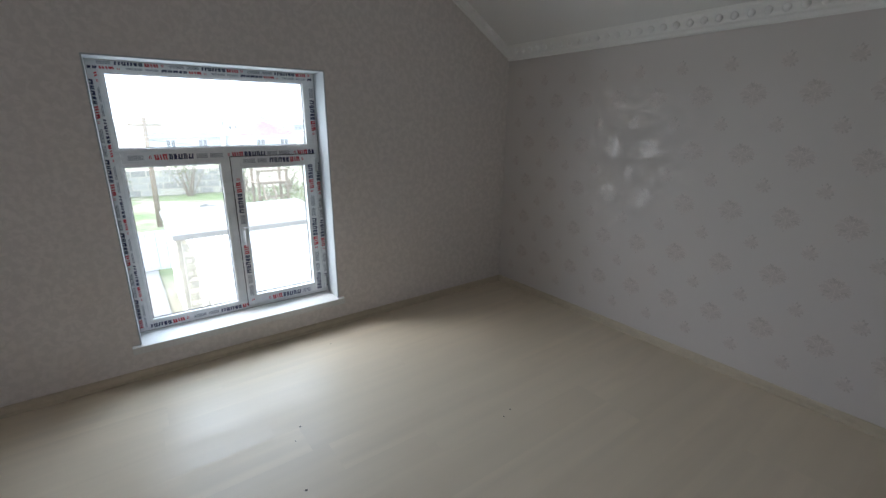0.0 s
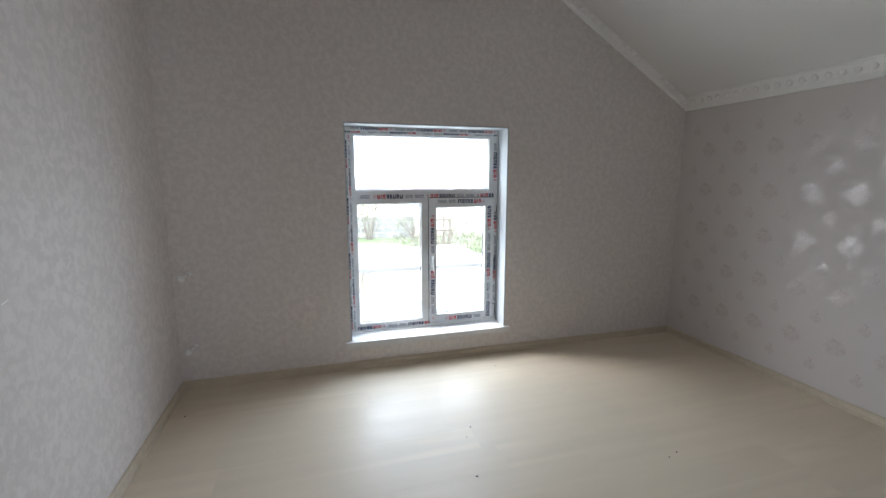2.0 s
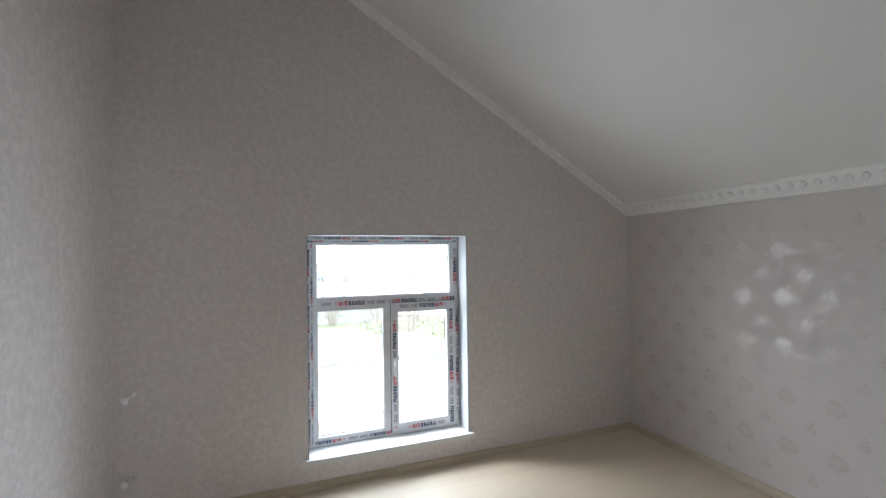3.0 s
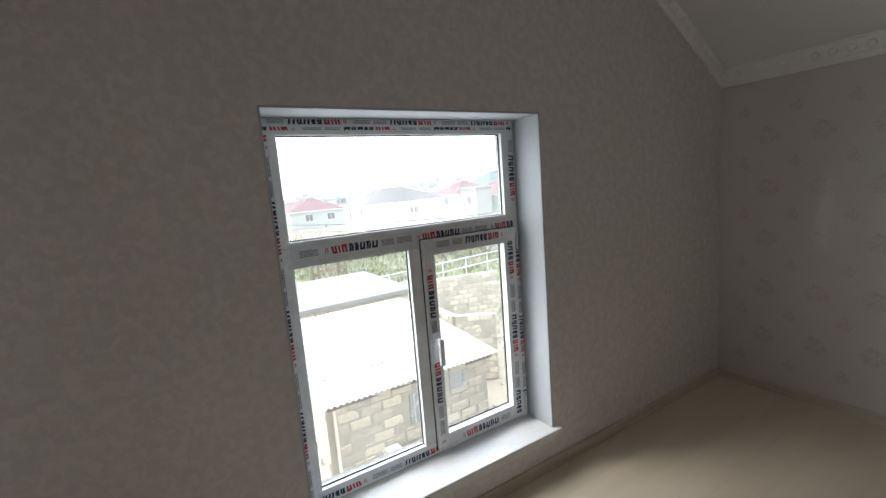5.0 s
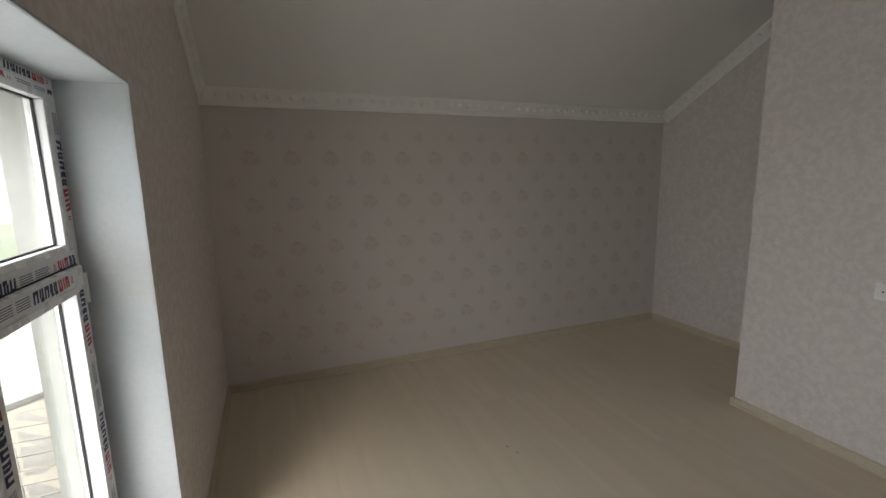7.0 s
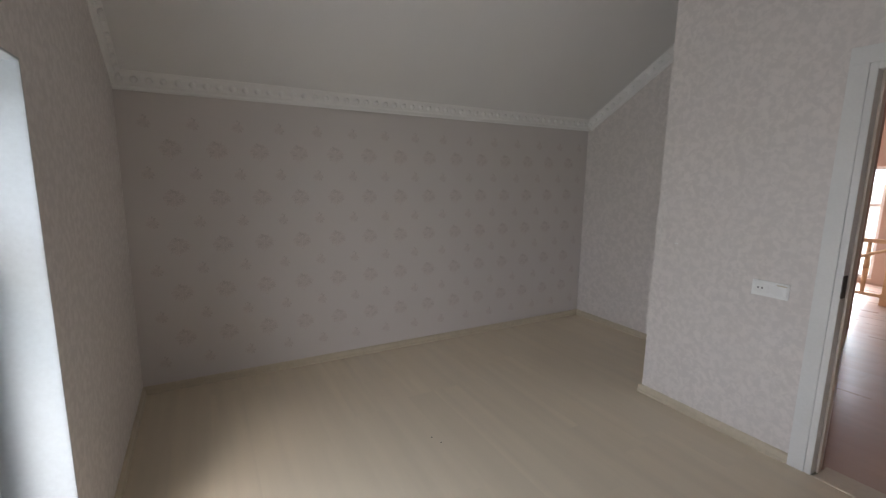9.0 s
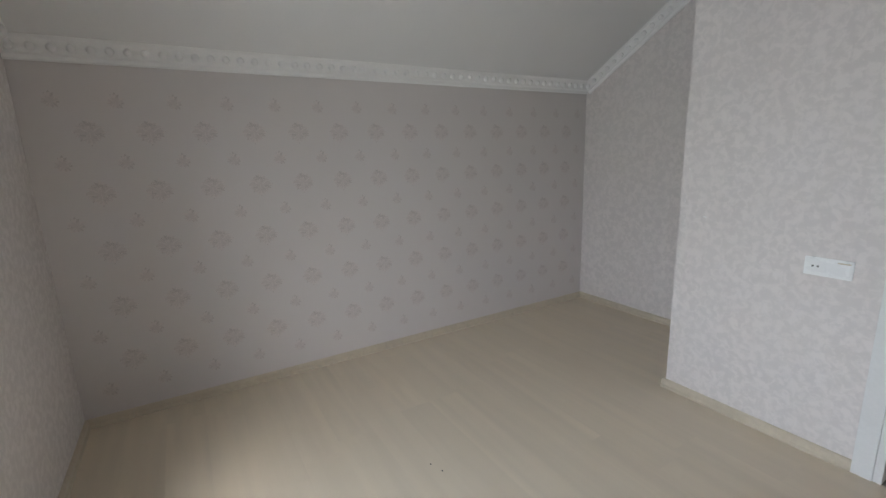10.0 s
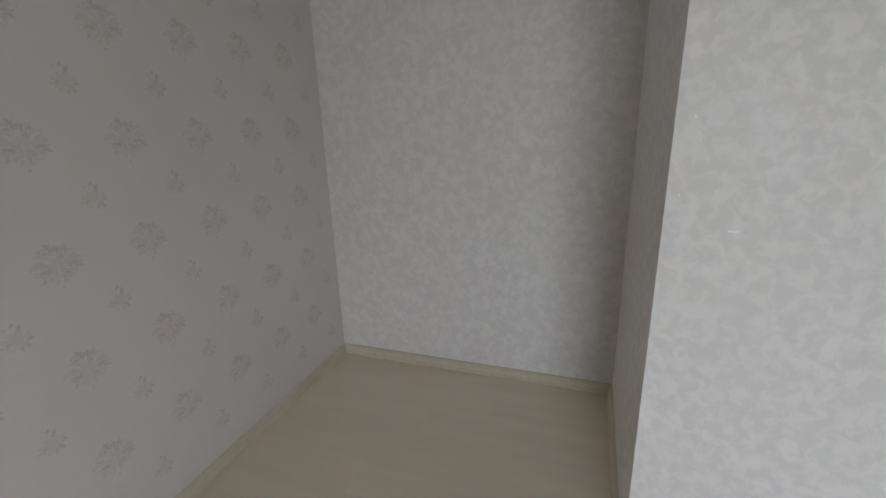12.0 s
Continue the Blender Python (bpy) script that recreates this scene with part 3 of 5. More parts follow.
def film(name, x0, z0, length, width, front, upright=False, flip=False, phase=0.0, cut=0.0):
    """A strip of film; upright strips run up the bar. The print repeats every 41 cm."""
    def place(u, v, lift=0.0016):
        if flip:
            u, v = length - u, width - v
        x, z = (x0 + width - v, z0 + u) if upright else (x0 + u, z0 + v)
        return Vector((x, front - lift, z))
    bm = bmesh.new()
    lo, hi = place(0, 0), place(length, width)
    box(bm, min(lo.x, hi.x), front - 0.0012, min(lo.z, hi.z), max(lo.x, hi.x), front - 0.0002, max(lo.z, hi.z))
    strip = part(name, bm, M["film"], window, "grey-white film with red and navy print")
    bms = {key: bmesh.new() for key in "rng"}
    u = -phase
    h = 0.030
    v0 = width / 2 - h / 2 - cut

    def add(ink, a, v, w, hh, lean=0.0):
        vv, top = max(v, 0.001), min(v + hh, width - 0.001)
        if u + a > 0.001 and u + a + w + abs(lean) < length - 0.001 and top - vv > 0.002:
            glyph(bms, ink, u + a, vv, w, top - vv, place, lean)

    def stroke(ink, a, w, hh, lean):
        """An open block: two uprights and a bar, set high or low in turn."""
        if w < 0.012:
            add(ink, a, v0, w * 0.8, hh, lean)
            return
        add(ink, a, v0, 0.0085, hh, lean)
        add(ink, a + w - 0.0095, v0, 0.0085, hh * (0.75 if w < 0.021 else 1.0), lean)
        add(ink, a, v0 + (hh - 0.007 if int(a * 1000) % 2 else 0.0), w - 0.002, 0.009)
    while u < length:
        for i in range(5):                       # small print, too fine to read
            add("g", 0.0, v0 + 0.003 + i * 0.0055, 0.075 - 0.005 * (i % 3), 0.0026)
        add("r", 0.100, v0 + 0.006, 0.003, 0.016)
        add("r", 0.108, v0 + 0.006, 0.003, 0.016)
        add("r", 0.100, v0 + 0.022, 0.011, 0.003)
        for a, w in ((0.128, 0.022), (0.155, 0.009), (0.169, 0.022)):
            stroke("r", a, w, h, -0.004)
        for a, w in ((0.197, 0.019), (0.221, 0.016), (0.242, 0.024), (0.271, 0.020), (0.296, 0.026)):
            stroke("n", a, w, h, 0.003)
        for i in range(5):
            add("g", 0.338, v0 + 0.003 + i * 0.0055, 0.060, 0.0026)
        u += 0.412
    for key, b in bms.items():
        if b.faces:
            part("print", b, M[INK[key]], strip)
        else:
            b.free()


film("film", PX["left"][0] + 0.01, 1.196, 1.09, 0.060, FY, phase=-0.02)
film("film", FX0 + 0.002, 1.708, 1.19, 0.020, FY, flip=True, phase=0.08, cut=0.006)
film("film", FX0 + 0.002, 1.686, 1.19, 0.018, FY, flip=True, phase=0.29, cut=-0.010)
film("film", FX0 + 0.003, 0.205, 1.48, 0.022, FY, upright=True, phase=0.13, cut=-0.008)
film("film", FX0 + 0.028, 0.205, 1.48, 0.016, FY, upright=True, phase=0.33, cut=0.010)
film("film", -1.682, 1.262, 0.42, 0.046, FY, upright=True, phase=0.02, cut=0.004)
film("film", FX0 + 0.048, 0.193, 0.58, 0.034, FY, flip=True, phase=0.15, cut=0.008)
film("film", sx1 + 0.005, 0.215, 0.975, 0.030, FY, upright=True, phase=0.21, cut=0.006)
SF = FY - 0.017
film("film", sx0 + 0.006, 0.218, 0.93, 0.042, SF, upright=True, flip=True, phase=0.03)
film("film", PX["sash"][1] + 0.014, 0.218, 0.93, 0.042, SF, upright=True, phase=0.19)
film("film", sx0 + 0.055, 1.163, 0.44, 0.044, SF, flip=True, phase=0.06)
film("film", sx0 + 0.055, 0.216, 0.39, 0.042, SF, phase=0.02)

# sill board
structure("window_sill", boxed(-2.880, -0.032, 0.142, -1.589, 0.18, WZ0, 0.004), M["sill"], "white sill board under the window, a little dusty", "window sill")

# ---- small things in the room ----
CASING = "white painted flat door casing beside the wallpaper"
door = tagged(new("door_1"), "open doorway with a white flat casing and cream jamb, no leaf in view", "doorway", kind="structure")
for x0, x1, z0, z1 in ((DX1, DX1 + 0.072, FLOOR, DZ), (DX0 - 0.072, DX0, FLOOR, DZ), (DX0 - 0.072, DX1 + 0.072, DZ, DZ + 0.075)):
    part("casing", boxed(x0, SW_Y, z0, x1, SW_Y + 0.014, z1, 0.003), M["casing"], door)
for x0, x1, z0, z1 in ((DX1 - 0.030, DX1, FLOOR, DZ), (DX0, DX0 + 0.030, FLOOR, DZ), (DX0 + 0.030, DX1 - 0.030, DZ - 0.030, DZ)):
    part("jamb", boxed(x0, SW_Y - 0.128, z0, x1, SW_Y + 0.008, z1, 0.003), M["casing"], door)
part("door_stop", boxed(DX1 - 0.042, SW_Y - 0.080, FLOOR, DX1 - 0.030, SW_Y - 0.045, DZ - 0.03, 0.003), M["jamb"], door, "cream rubber stop strip")
part("door_stop", boxed(DX0 + 0.030, SW_Y - 0.080, FLOOR, DX0 + 0.042, SW_Y - 0.045, DZ - 0.03, 0.003), M["jamb"], door)
part("strike_plate", boxed(DX1 - 0.033, SW_Y - 0.035, 0.895, DX1 - 0.029, SW_Y + 0.010, 1.005, 0.001), M["dark_metal"], door, "dark metal strike plate")
bm = boxed(DX0 + 0.043, SW_Y - 0.14, FLOOR - 0.008, DX1 - 0.043, SW_Y + 0.012, FLOOR + 0.006, 0.003)
structure("threshold", bm, M["skirting"], "flat beige threshold strip under the doorway", "threshold")

socket = thing("wall_socket", "white double plate with a socket and a wide rocker switch", "socket", at=(-2.196, SW_Y, 0.872))
part("cover_plate", boxed(-2.282, SW_Y, 0.831, -2.110, SW_Y + 0.011, 0.914, 0.003), M["plate"], socket)
part("socket_insert", boxed(-2.190, SW_Y + 0.010, 0.838, -2.117, SW_Y + 0.013, 0.907, 0.001), M["plate"], socket)
part("rocker", boxed(-2.276, SW_Y + 0.010, 0.838, -2.196, SW_Y + 0.016, 0.907, 0.002), M["plate"], socket)
part("marker", boxed(-2.274, SW_Y + 0.0155, 0.899, -2.230, SW_Y + 0.0170, 0.904), M["skirting"], socket)
for dx in (-0.0095, 0.0095):
    part("pin_hole", rod(bmesh.new(), (-2.152 + dx, SW_Y + 0.0125, 0.874), (-2.152 + dx, SW_Y + 0.0138, 0.874), 0.0042), M["gasket"], socket)


def wire_stub(x, z, lean):
    ob = thing("cable_stub", "short white cable end sticking out of the wallpaper", "cable", "cable stubs", (x, 0, z))
    part("grommet", rod(bmesh.new(), (x + 0.02, 0.0, z + 0.012), (x + 0.02, -0.004, z + 0.012), 0.012, 0.009), M["wire"], ob, smooth=True)
    part("cable", rod(bmesh.new(), (x + 0.02, -0.003, z + 0.012), (x - 0.008, -0.055, z - 0.004 + lean), 0.006), M["wire"], ob, smooth=True)
    tip = bmesh.new()
    turn = Matrix.Translation((x - 0.014, -0.066, z - 0.008 + lean)) @ Euler((0.3, 0.5, 0.4)).to_matrix().to_4x4() @ Matrix.Diagonal((1.15, 1.3, 0.9, 1))
    bmesh.ops.create_uvsphere(tip, u_segments=14, v_segments=8, radius=0.020, matrix=turn)
    part("cap", tip, M["wire"], ob, "rounded white end cap", smooth=True)


wire_stub(-3.868, 0.746, 0.0)
wire_stub(-3.866, 0.252, 0.004)

# scuffs on the paper near the outer corner of the niche and on the side wall
rng = random.Random(5)
for x, z, w, lean in ((-1.541, 1.30, 0.003, 0.012), (-1.553, 1.262, 0.002, 0.008), (-1.558, 1.246, 0.002, 0.005), (-1.638, 1.040, 0.018, -0.0035), (-1.593, 1.20, 0.002, 0.003), (-1.657, 1.374, 0.002, 0.003), (-1.53, 1.125, 0.002, 0.008)):
    bm = bmesh.new()
    c = [(x, z), (x - w, z - 0.001), (x - w * 1.3 - abs(lean) * 0.25, z - lean), (x - abs(lean) * 0.25, z - lean + 0.001)]
    bm = slab([(a, SW_Y, b) for a, b in c], (0, 1, 0), 0.0008)
    tagged(part("paper_scuff", bm, M["wire"]), "small white scuff torn into the wallpaper", "scuff", "wall scuffs")
for y, z in ((-1.62, 1.175), (-1.54, 1.0)):
    bm = slab([(-W, y, z), (-W, y + 0.03, z + 0.008), (-W, y + 0.032, z + 0.012), (-W, y + 0.004, z + 0.006)], (1, 0, 0), 0.0008)
    tagged(part("paper_scuff", bm, M["wire"]), "small white scuff torn into the wallpaper", "scuff", "wall scuffs")

# crumbs left on the floor
for x, y, r in ((-1.314, -1.476, 0.004), (-3.843, -0.39, 0.005), (-1.383, -1.499, 0.004), (-2.258, -0.962, 0.005), (-2.37, -1.362, 0.006), (-1.805, -0.256, 0.004), (-2.31, -1.05, 0.003)):
    bm = bmesh.new()
    bmesh.ops.create_icosphere(bm, subdivisions=1, radius=r)
    for v in bm.verts:
        v.co *= rng.uniform(0.7, 1.3)
        v.co.z *= 0.6
    ob = part("crumb", bm, M["crumb"])
    ob.location = (x, y, FLOOR + r * 0.5)
    tagged(ob, "small dark crumb of dirt on the laminate", "debris", "floor crumbs")

# dead insects and spots stuck on the top pane
for x, z, r in ((-2.262, 1.594, 0.006), (-2.256, 1.578, 0.003), (-2.238, 1.520, 0.004), (-2.098, 1.631, 0.002), (-1.926, 1.655, 0.003), (-2.10, 1.50, 0.002)):
    bm = rod(bmesh.new(), (x, GY - 0.003, z - r), (x + r * 0.4, GY - 0.0005, z + r), r * 0.55, r * 0.3, 6)
    tagged(part("glass_spot", bm, M["crumb"]), "dark dried spot stuck on the window glass", "debris", "glass spots")

# ---- the hall beyond the doorway ----
HY0, HY1 = -8.95, SW_Y - 0.12
hall_floor = structure("hall_floor", box(boxed(-W - 2.0, HY0 - 0.1, -0.3, 2.3, -6.05, FLOOR - 0.012), -W - 2.0, -6.05, -0.3, OUT_X - 0.12, HY1, FLOOR - 0.012), M["mortar"], "warm rosy-beige glossy laminate in the stair hall", "floor")
bm = boxed(OUT_X - 0.12, -6.05, -0.05, OUT_X - 0.102, HY1, 4.4)
structure("hall_wall_near", bm, M["hall_wall"], "rosy plastered wall beside the doorway", "wall")
structure("hall_wall_niche", boxed(OUT_X - 0.10, -6.05, -0.05, 2.3, -5.93, 4.4), M["hall_wall"], "rosy plastered wall of the stair hall", "wall")
structure("hall_wall_east", boxed(2.2, HY0, -3.0, 2.3, -6.05, 4.4), M["hall_wall"], "rosy plastered side wall of the stair hall", "wall")
structure("hall_wall_west", boxed(-W - 2.0, HY0, -0.05, -W - 1.9, HY1, 4.4), M["hall_wall"], "rosy plastered side wall of the stair hall", "wall")
bm = boxed(-W - 2.0, HY1, -0.05, -W - 0.2, HY1 + 0.12, 4.4)
structure("hall_wall_north", bm, M["hall_wall"], "rosy plastered wall of the stair hall", "wall")
HW = (-0.90, 1.30, 0.05, 1.68)
bm = bmesh.new()
box(bm, -W - 2.0, HY0 - 0.25, -0.05, HW[0], HY0, 4.4)
box(bm, HW[1], HY0 - 0.25, -0.05, 2.3, HY0, 4.4)
box(bm, HW[0], HY0 - 0.25, -0.05, HW[1], HY0, HW[2])
box(bm, HW[0], HY0 - 0.25, HW[3], HW[1], HY0, 4.4)
structure("hall_wall_south", bm, M["hall_wall"], "rosy plastered gable wall with a tall narrow window", "wall")
prof = [(2.3, CEIL0 - 0.2), (FLATX, TOP + 0.25), (-W - 2.0, TOP + 0.25), (-W - 2.0, TOP + 0.40), (FLATX, TOP + 0.40), (2.3, CEIL0)]
structure("hall_ceiling", slab([(x, HY0 - 0.25, z) for x, z in prof], (0, 1, 0), -HY0 - L - 0.1 + 0.25 + 0.9), M["hall_wall"], "rosy sloping ceiling of the stair hall", "ceiling")
hall_window = tagged(new("window_2"), "tall narrow white window at the end of the stair hall", "window", kind="structure")
for z0, z1 in ((HW[2], HW[2] + 0.05), (1.10, 1.15), (HW[3] - 0.05, HW[3])):
    part("frame_bar", boxed(HW[0] + 0.05, HY0 - 0.12, z0, HW[1] - 0.05, HY0 - 0.06, z1, 0.004), M["pvc"], hall_window)
for x0, x1 in ((HW[0], HW[0] + 0.05), (0.17, 0.23), (HW[1] - 0.05, HW[1])):
    part("frame_bar", boxed(x0, HY0 - 0.12, HW[2], x1, HY0 - 0.06, HW[3], 0.004), M["pvc"], hall_window)
hp = part("pane", boxed(HW[0] + 0.05, HY0 - 0.095, HW[2] + 0.05, HW[1] - 0.05, HY0 - 0.09, HW[3] - 0.05), M["glass"], hall_window)
hp.visible_shadow = False

rail = thing("stair_railing", "raw pine stair railing with square newel posts", "railing", at=(-1.35, -7.62, 0))


def newel(x, y, r):
    bm = boxed(x - r, y - r, FLOOR, x + r, y + r, 0.80, 0.006)
    box(bm, x - r * 1.15, y - r * 1.15, FLOOR, x + r * 1.15, y + r * 1.15, 0.12, 0.006)
    rod(bm, (x, y, 0.80), (x, y, 0.86), r * 0.7, r * 0.9, 12)
    rod(bm, (x, y, 0.86), (x, y, 0.93), r * 1.1, r * 0.3, 12)
    return part("newel_post", bm, M["pine"], rail)


newel(-1.47, -7.60, 0.055)
newel(-1.47, -9.0, 0.055)
part("handrail", boxed(-1.47, -7.63, 0.72, 0.9, -7.57, 0.77, 0.01), M["pine"], rail)
part("bottom_rail", boxed(-1.42, -7.62, 0.06, 0.9, -7.58, 0.10, 0.006), M["pine"], rail)
for i in range(8):
    bm = rod(bmesh.new(), (-1.22 + i * 0.25, -7.60, 0.10), (-1.22 + i * 0.25, -7.60, 0.40), 0.020, 0.030, 10)
    rod(bm, (-1.22 + i * 0.25, -7.60, 0.40), (-1.22 + i * 0.25, -7.60, 0.72), 0.030, 0.018, 10)
    part("baluster", bm, M["pine"], rail, smooth=True)
part("brace", rod(bmesh.new(), (-1.42, -7.56, 0.66), (-0.9, -7.56, 0.42), 0.02), M["pine"], rail)

# ---- outside: ground and near yard ----
GZ = -3.2
bm = bmesh.new()
bmesh.ops.create_grid(bm, x_segments=60, y_segments=60, size=1.0)
for v in bm.verts:
    # finer towards the house, out to the horizon
    x, y = v.co.x, v.co.y
    v.co.x = 1500 * x * abs(x) ** 2
    v.co.y = 1500 * y * abs(y) ** 2
    d = math.hypot(v.co.x, v.co.y)
    v.co.z = GZ - 0.02 + (0.10 * noise.noise((v.co.x * 0.25, v.co.y * 0.25, 3)) if 4 < d < 60 else 0.0)
structure("ground", bm, M["ground"], "dry yard ground of dirt and patchy spring grass", "ground")
# plain walls of the house below the room
bm = bmesh.new()
box(bm, -W - 2.0, -9.85, GZ - 0.1, 2.3, -0.02 + OUTER - 0.15, -0.31)
structure("house_base", bm, M["render"], "grey rendered lower storey of the house", "wall")
structure("yard_slab", boxed(-9.0, 6.6, GZ, -2.3, 16.0, GZ + 0.06, 0.02), M["concrete"], "pale concrete yard slab beside the shed", "pavement")

BLOCKS = {"stone": [], "grey_block": []}
for n in range(6):
    for kind in BLOCKS:
        bm = boxed(-0.5, -0.5, -0.5, 0.5, 0.5, 0.5)
        r = random.Random(40 + n)
        for v in bm.verts:
            v.co += Vector((r.uniform(-0.06, 0.0) * math.copysign(1, v.co.x), r.uniform(-0.09, 0.09), r.uniform(-0.09, 0.0) * math.copysign(1, v.co.z)))
        d = mesh_of("stone_block", bm)
        d.materials.append(M[kind])
        BLOCKS[kind].append(d)


def block_wall(owner, a, b, z0, z1, holes=(), thick=0.18, length=0.29, height=0.14, seed=1, skip=0.0, kind="stone"):
    """Courses of limestone blocks from a to b (plan points), each block a piece of its owner, before a mortar core."""
    a, b = Vector((*a, 0)), Vector((*b, 0))
    run, total = (b - a).normalized(), (b - a).length
    turn = math.atan2(run.y, run.x)
    r = random.Random(seed)
    rows = max(1, round((z1 - z0) / height))
    hh = (z1 - z0) / rows
    m = Matrix.Translation(a) @ Matrix.Rotation(turn, 4, "Z")
    core = bmesh.new()
    # core is cut round the holes
    edges = sorted({0.0, total, *(h for hole in holes for h in hole[:2])})
    for u0, u1 in zip(edges, edges[1:]):
        spans = [(z0, z1)]
        for h0, h1, g0, g1 in holes:
            if h0 <= u0 and u1 <= h1:
                spans = [(z0, g0), (g1, z1)]
        for s0, s1 in spans:
            box(core, u0, -thick / 2 + 0.012, s0, u1, thick / 2 - 0.012, s1 - 0.01, turn=m)
    part("mortar_core", core, M["mortar"], owner)
    for row in range(rows):
        u = -(row % 2) * length / 2
        zc = z0 + (row + 0.5) * hh
        while u < total - 0.02:
            u0, u1 = max(u, 0.0), min(u + length, total)
            u += length
            if u1 - u0 < 0.08 or r.random() < skip * (row / rows):
                continue
            if any(u0 < h1 - 0.02 and u1 > h0 + 0.02 and zc > g0 and zc < g1 for h0, h1, g0, g1 in holes):
                continue
            ob = new("stone_block", r.choice(BLOCKS[kind]))
            ob.matrix_world = m @ Matrix.Translation(((u0 + u1) / 2, r.uniform(-0.006, 0.006), zc)) @ Matrix.Diagonal((u1 - u0 - 0.012, thick, hh - 0.012, 1))
            ob.parent = owner
            ob.matrix_parent_inverse = owner.matrix_world.inverted()


def corrugated(name, owner, x0, x1, y0, y1, z0, z1, pitch=0.075, rows=4, mat="asbestos", depth=0.013):
    """A roof of overlapping wavy sheets; the waves run up the slope, along y."""
    r = random.Random(7)
    step = (y1 - y0) / rows
    for i in range(rows):
        lo, hi = y0 + i * step - (0.10 if i else 0.0), y0 + (i + 1) * step
        width = 1.10
        u = x0
        while u < x1 - 0.05:
            e = min(u + width, x1)
            n = max(8, int((e - u + 0.06) / pitch * 8))
            bm, rows_v = bmesh.new(), []
            tilt = r.uniform(-0.012, 0.012)
            for t in (0.0, 1.0):
                y = lo + (hi - lo) * t
                base = z0 + (z1 - z0) * (y - y0) / (y1 - y0) + 0.014 * (1 - t) * (i > 0) + 0.004 * (int((u - x0) / width) % 2)
                line = []
                for kx in range(n + 1):
                    x = u + (e + 0.05 - u) * kx / n
                    line.append(bm.verts.new((x, y + tilt * (1 - t), base + depth * math.cos(2 * math.pi * (x - x0) / pitch))))
                rows_v.append(line)
            for kx in range(n):
                bm.faces.new((rows_v[0][kx], rows_v[0][kx + 1], rows_v[1][kx + 1], rows_v[1][kx]))
            ext = bmesh.ops.extrude_face_region(bm, geom=bm.faces[:])
            bmesh.ops.translate(bm, vec=(0, 0, -0.007), verts=[v for v in ext["geom"] if isinstance(v, bmesh.types.BMVert)])
            bmesh.ops.recalc_face_normals(bm, faces=bm.faces)
            part(name, bm, M[mat], owner, smooth=False)
            u += width


def small_window(owner, x0, x1, z0, z1, y, lattice=True):
    frame = part("window_frame", boxed(x0, y - 0.03, z0, x1, y + 0.03, z1), M["old_sheet"], owner, "small barred window")
    for a, b, c, d in ((x0, z0, x1, z0 + 0.05), (x0, z1 - 0.04, x1, z1), (x0, z0 + 0.05, x0 + 0.04, z1 - 0.04), (x1 - 0.04, z0 + 0.05, x1, z1 - 0.04)):
        part("frame_bar", boxed(a, y - 0.05, b, c, y + 0.02, d), M["old_sheet"], frame)
    if lattice:
        bm = bmesh.new()
        n = 3
        for i in range(n):
            u = x0 + (x1 - x0) * (i + 0.5) / n
            rod(bm, (u, y - 0.045, z0), (u, y - 0.045, z1), 0.010, sides=6)
            rod(bm, (u - 0.06, y - 0.045, (z0 + z1) / 2 - 0.09), (u + 0.06, y - 0.045, (z0 + z1) / 2 + 0.09), 0.009, sides=6)
        part("bars", bm, M["cloth_white"], frame, "white iron bars")


# the shed under the window
shed = thing("stone_shed", "low limestone-block shed with a pale corrugated sheet roof", "shed", at=(-0.65, 4.7, GZ))
SX0, SX1, SY0, SY1 = -1.80, 0.44, 3.46, 6.3
block_wall(shed, (SX0, SY0), (SX1, SY0), GZ, -1.02, ((0.97, 1.34, -1.63, -1.22), (1.60, 1.86, -1.35, -1.11)), seed=3)
block_wall(shed, (SX0, SY1), (SX0, SY0 + 0.1), GZ, -1.02, ((0.9, 1.3, -2.1, -1.6),), seed=4)
block_wall(shed, (SX1, SY0 + 0.1), (SX1, SY1), GZ, -1.02, seed=5)
part("back_wall", boxed(SX0 - 0.05, SY1, GZ, SX1 + 0.05, SY1 + 0.15, -0.85), M["mortar"], shed)
small_window(shed, SX0 + 0.97, SX0 + 1.34, -1.63, -1.22, SY0 - 0.05)
small_window(shed, SX0 + 1.60, SX0 + 1.86, -1.35, -1.11, SY0 - 0.05, False)
corrugated("roof_sheet", shed, -1.98, 0.58, 3.30, 6.45, -1.0, -0.76, rows=4)
part("beam", boxed(SX0 - 0.1, SY0 - 0.10, -1.075, SX1 + 0.1, SY0 - 0.03, -1.03), M["post_wood"], shed)

# second shed, against the house: blocks above, rough render below, roof rising to the house
shed2 = thing("rendered_shed", "low shed with block courses above grey render and a corrugated roof", "shed", at=(3.5, 2.0, GZ))
for n, y1 in enumerate((3.58, 3.58, 3.58, 3.58, 3.1, 2.55, 2.0, 1.45)):
    block_wall(shed2, (1.72, 0.5), (1.72, y1), -1.62 + 0.145 * n, -1.62 + 0.145 * (n + 1), seed=70 + n, kind="grey_block")
block_wall(shed2, (1.82, 3.58), (6.0, 3.58), -1.62, -1.04, height=0.145, seed=10, kind="grey_block")
bm = bmesh.new()
gable = [[bm.verts.new((x, y, z)) for y, z in ((0.5, -1.6), (3.5, -1.6), (3.5, -1.0), (0.5, -0.2))] for x in (1.66, 1.79)]
bm.faces.new(gable[0])
bm.faces.new(gable[1])
for n in range(4):
    bm.faces.new((gable[0][n], gable[0][(n + 1) % 4], gable[1][(n + 1) % 4], gable[1][n]))
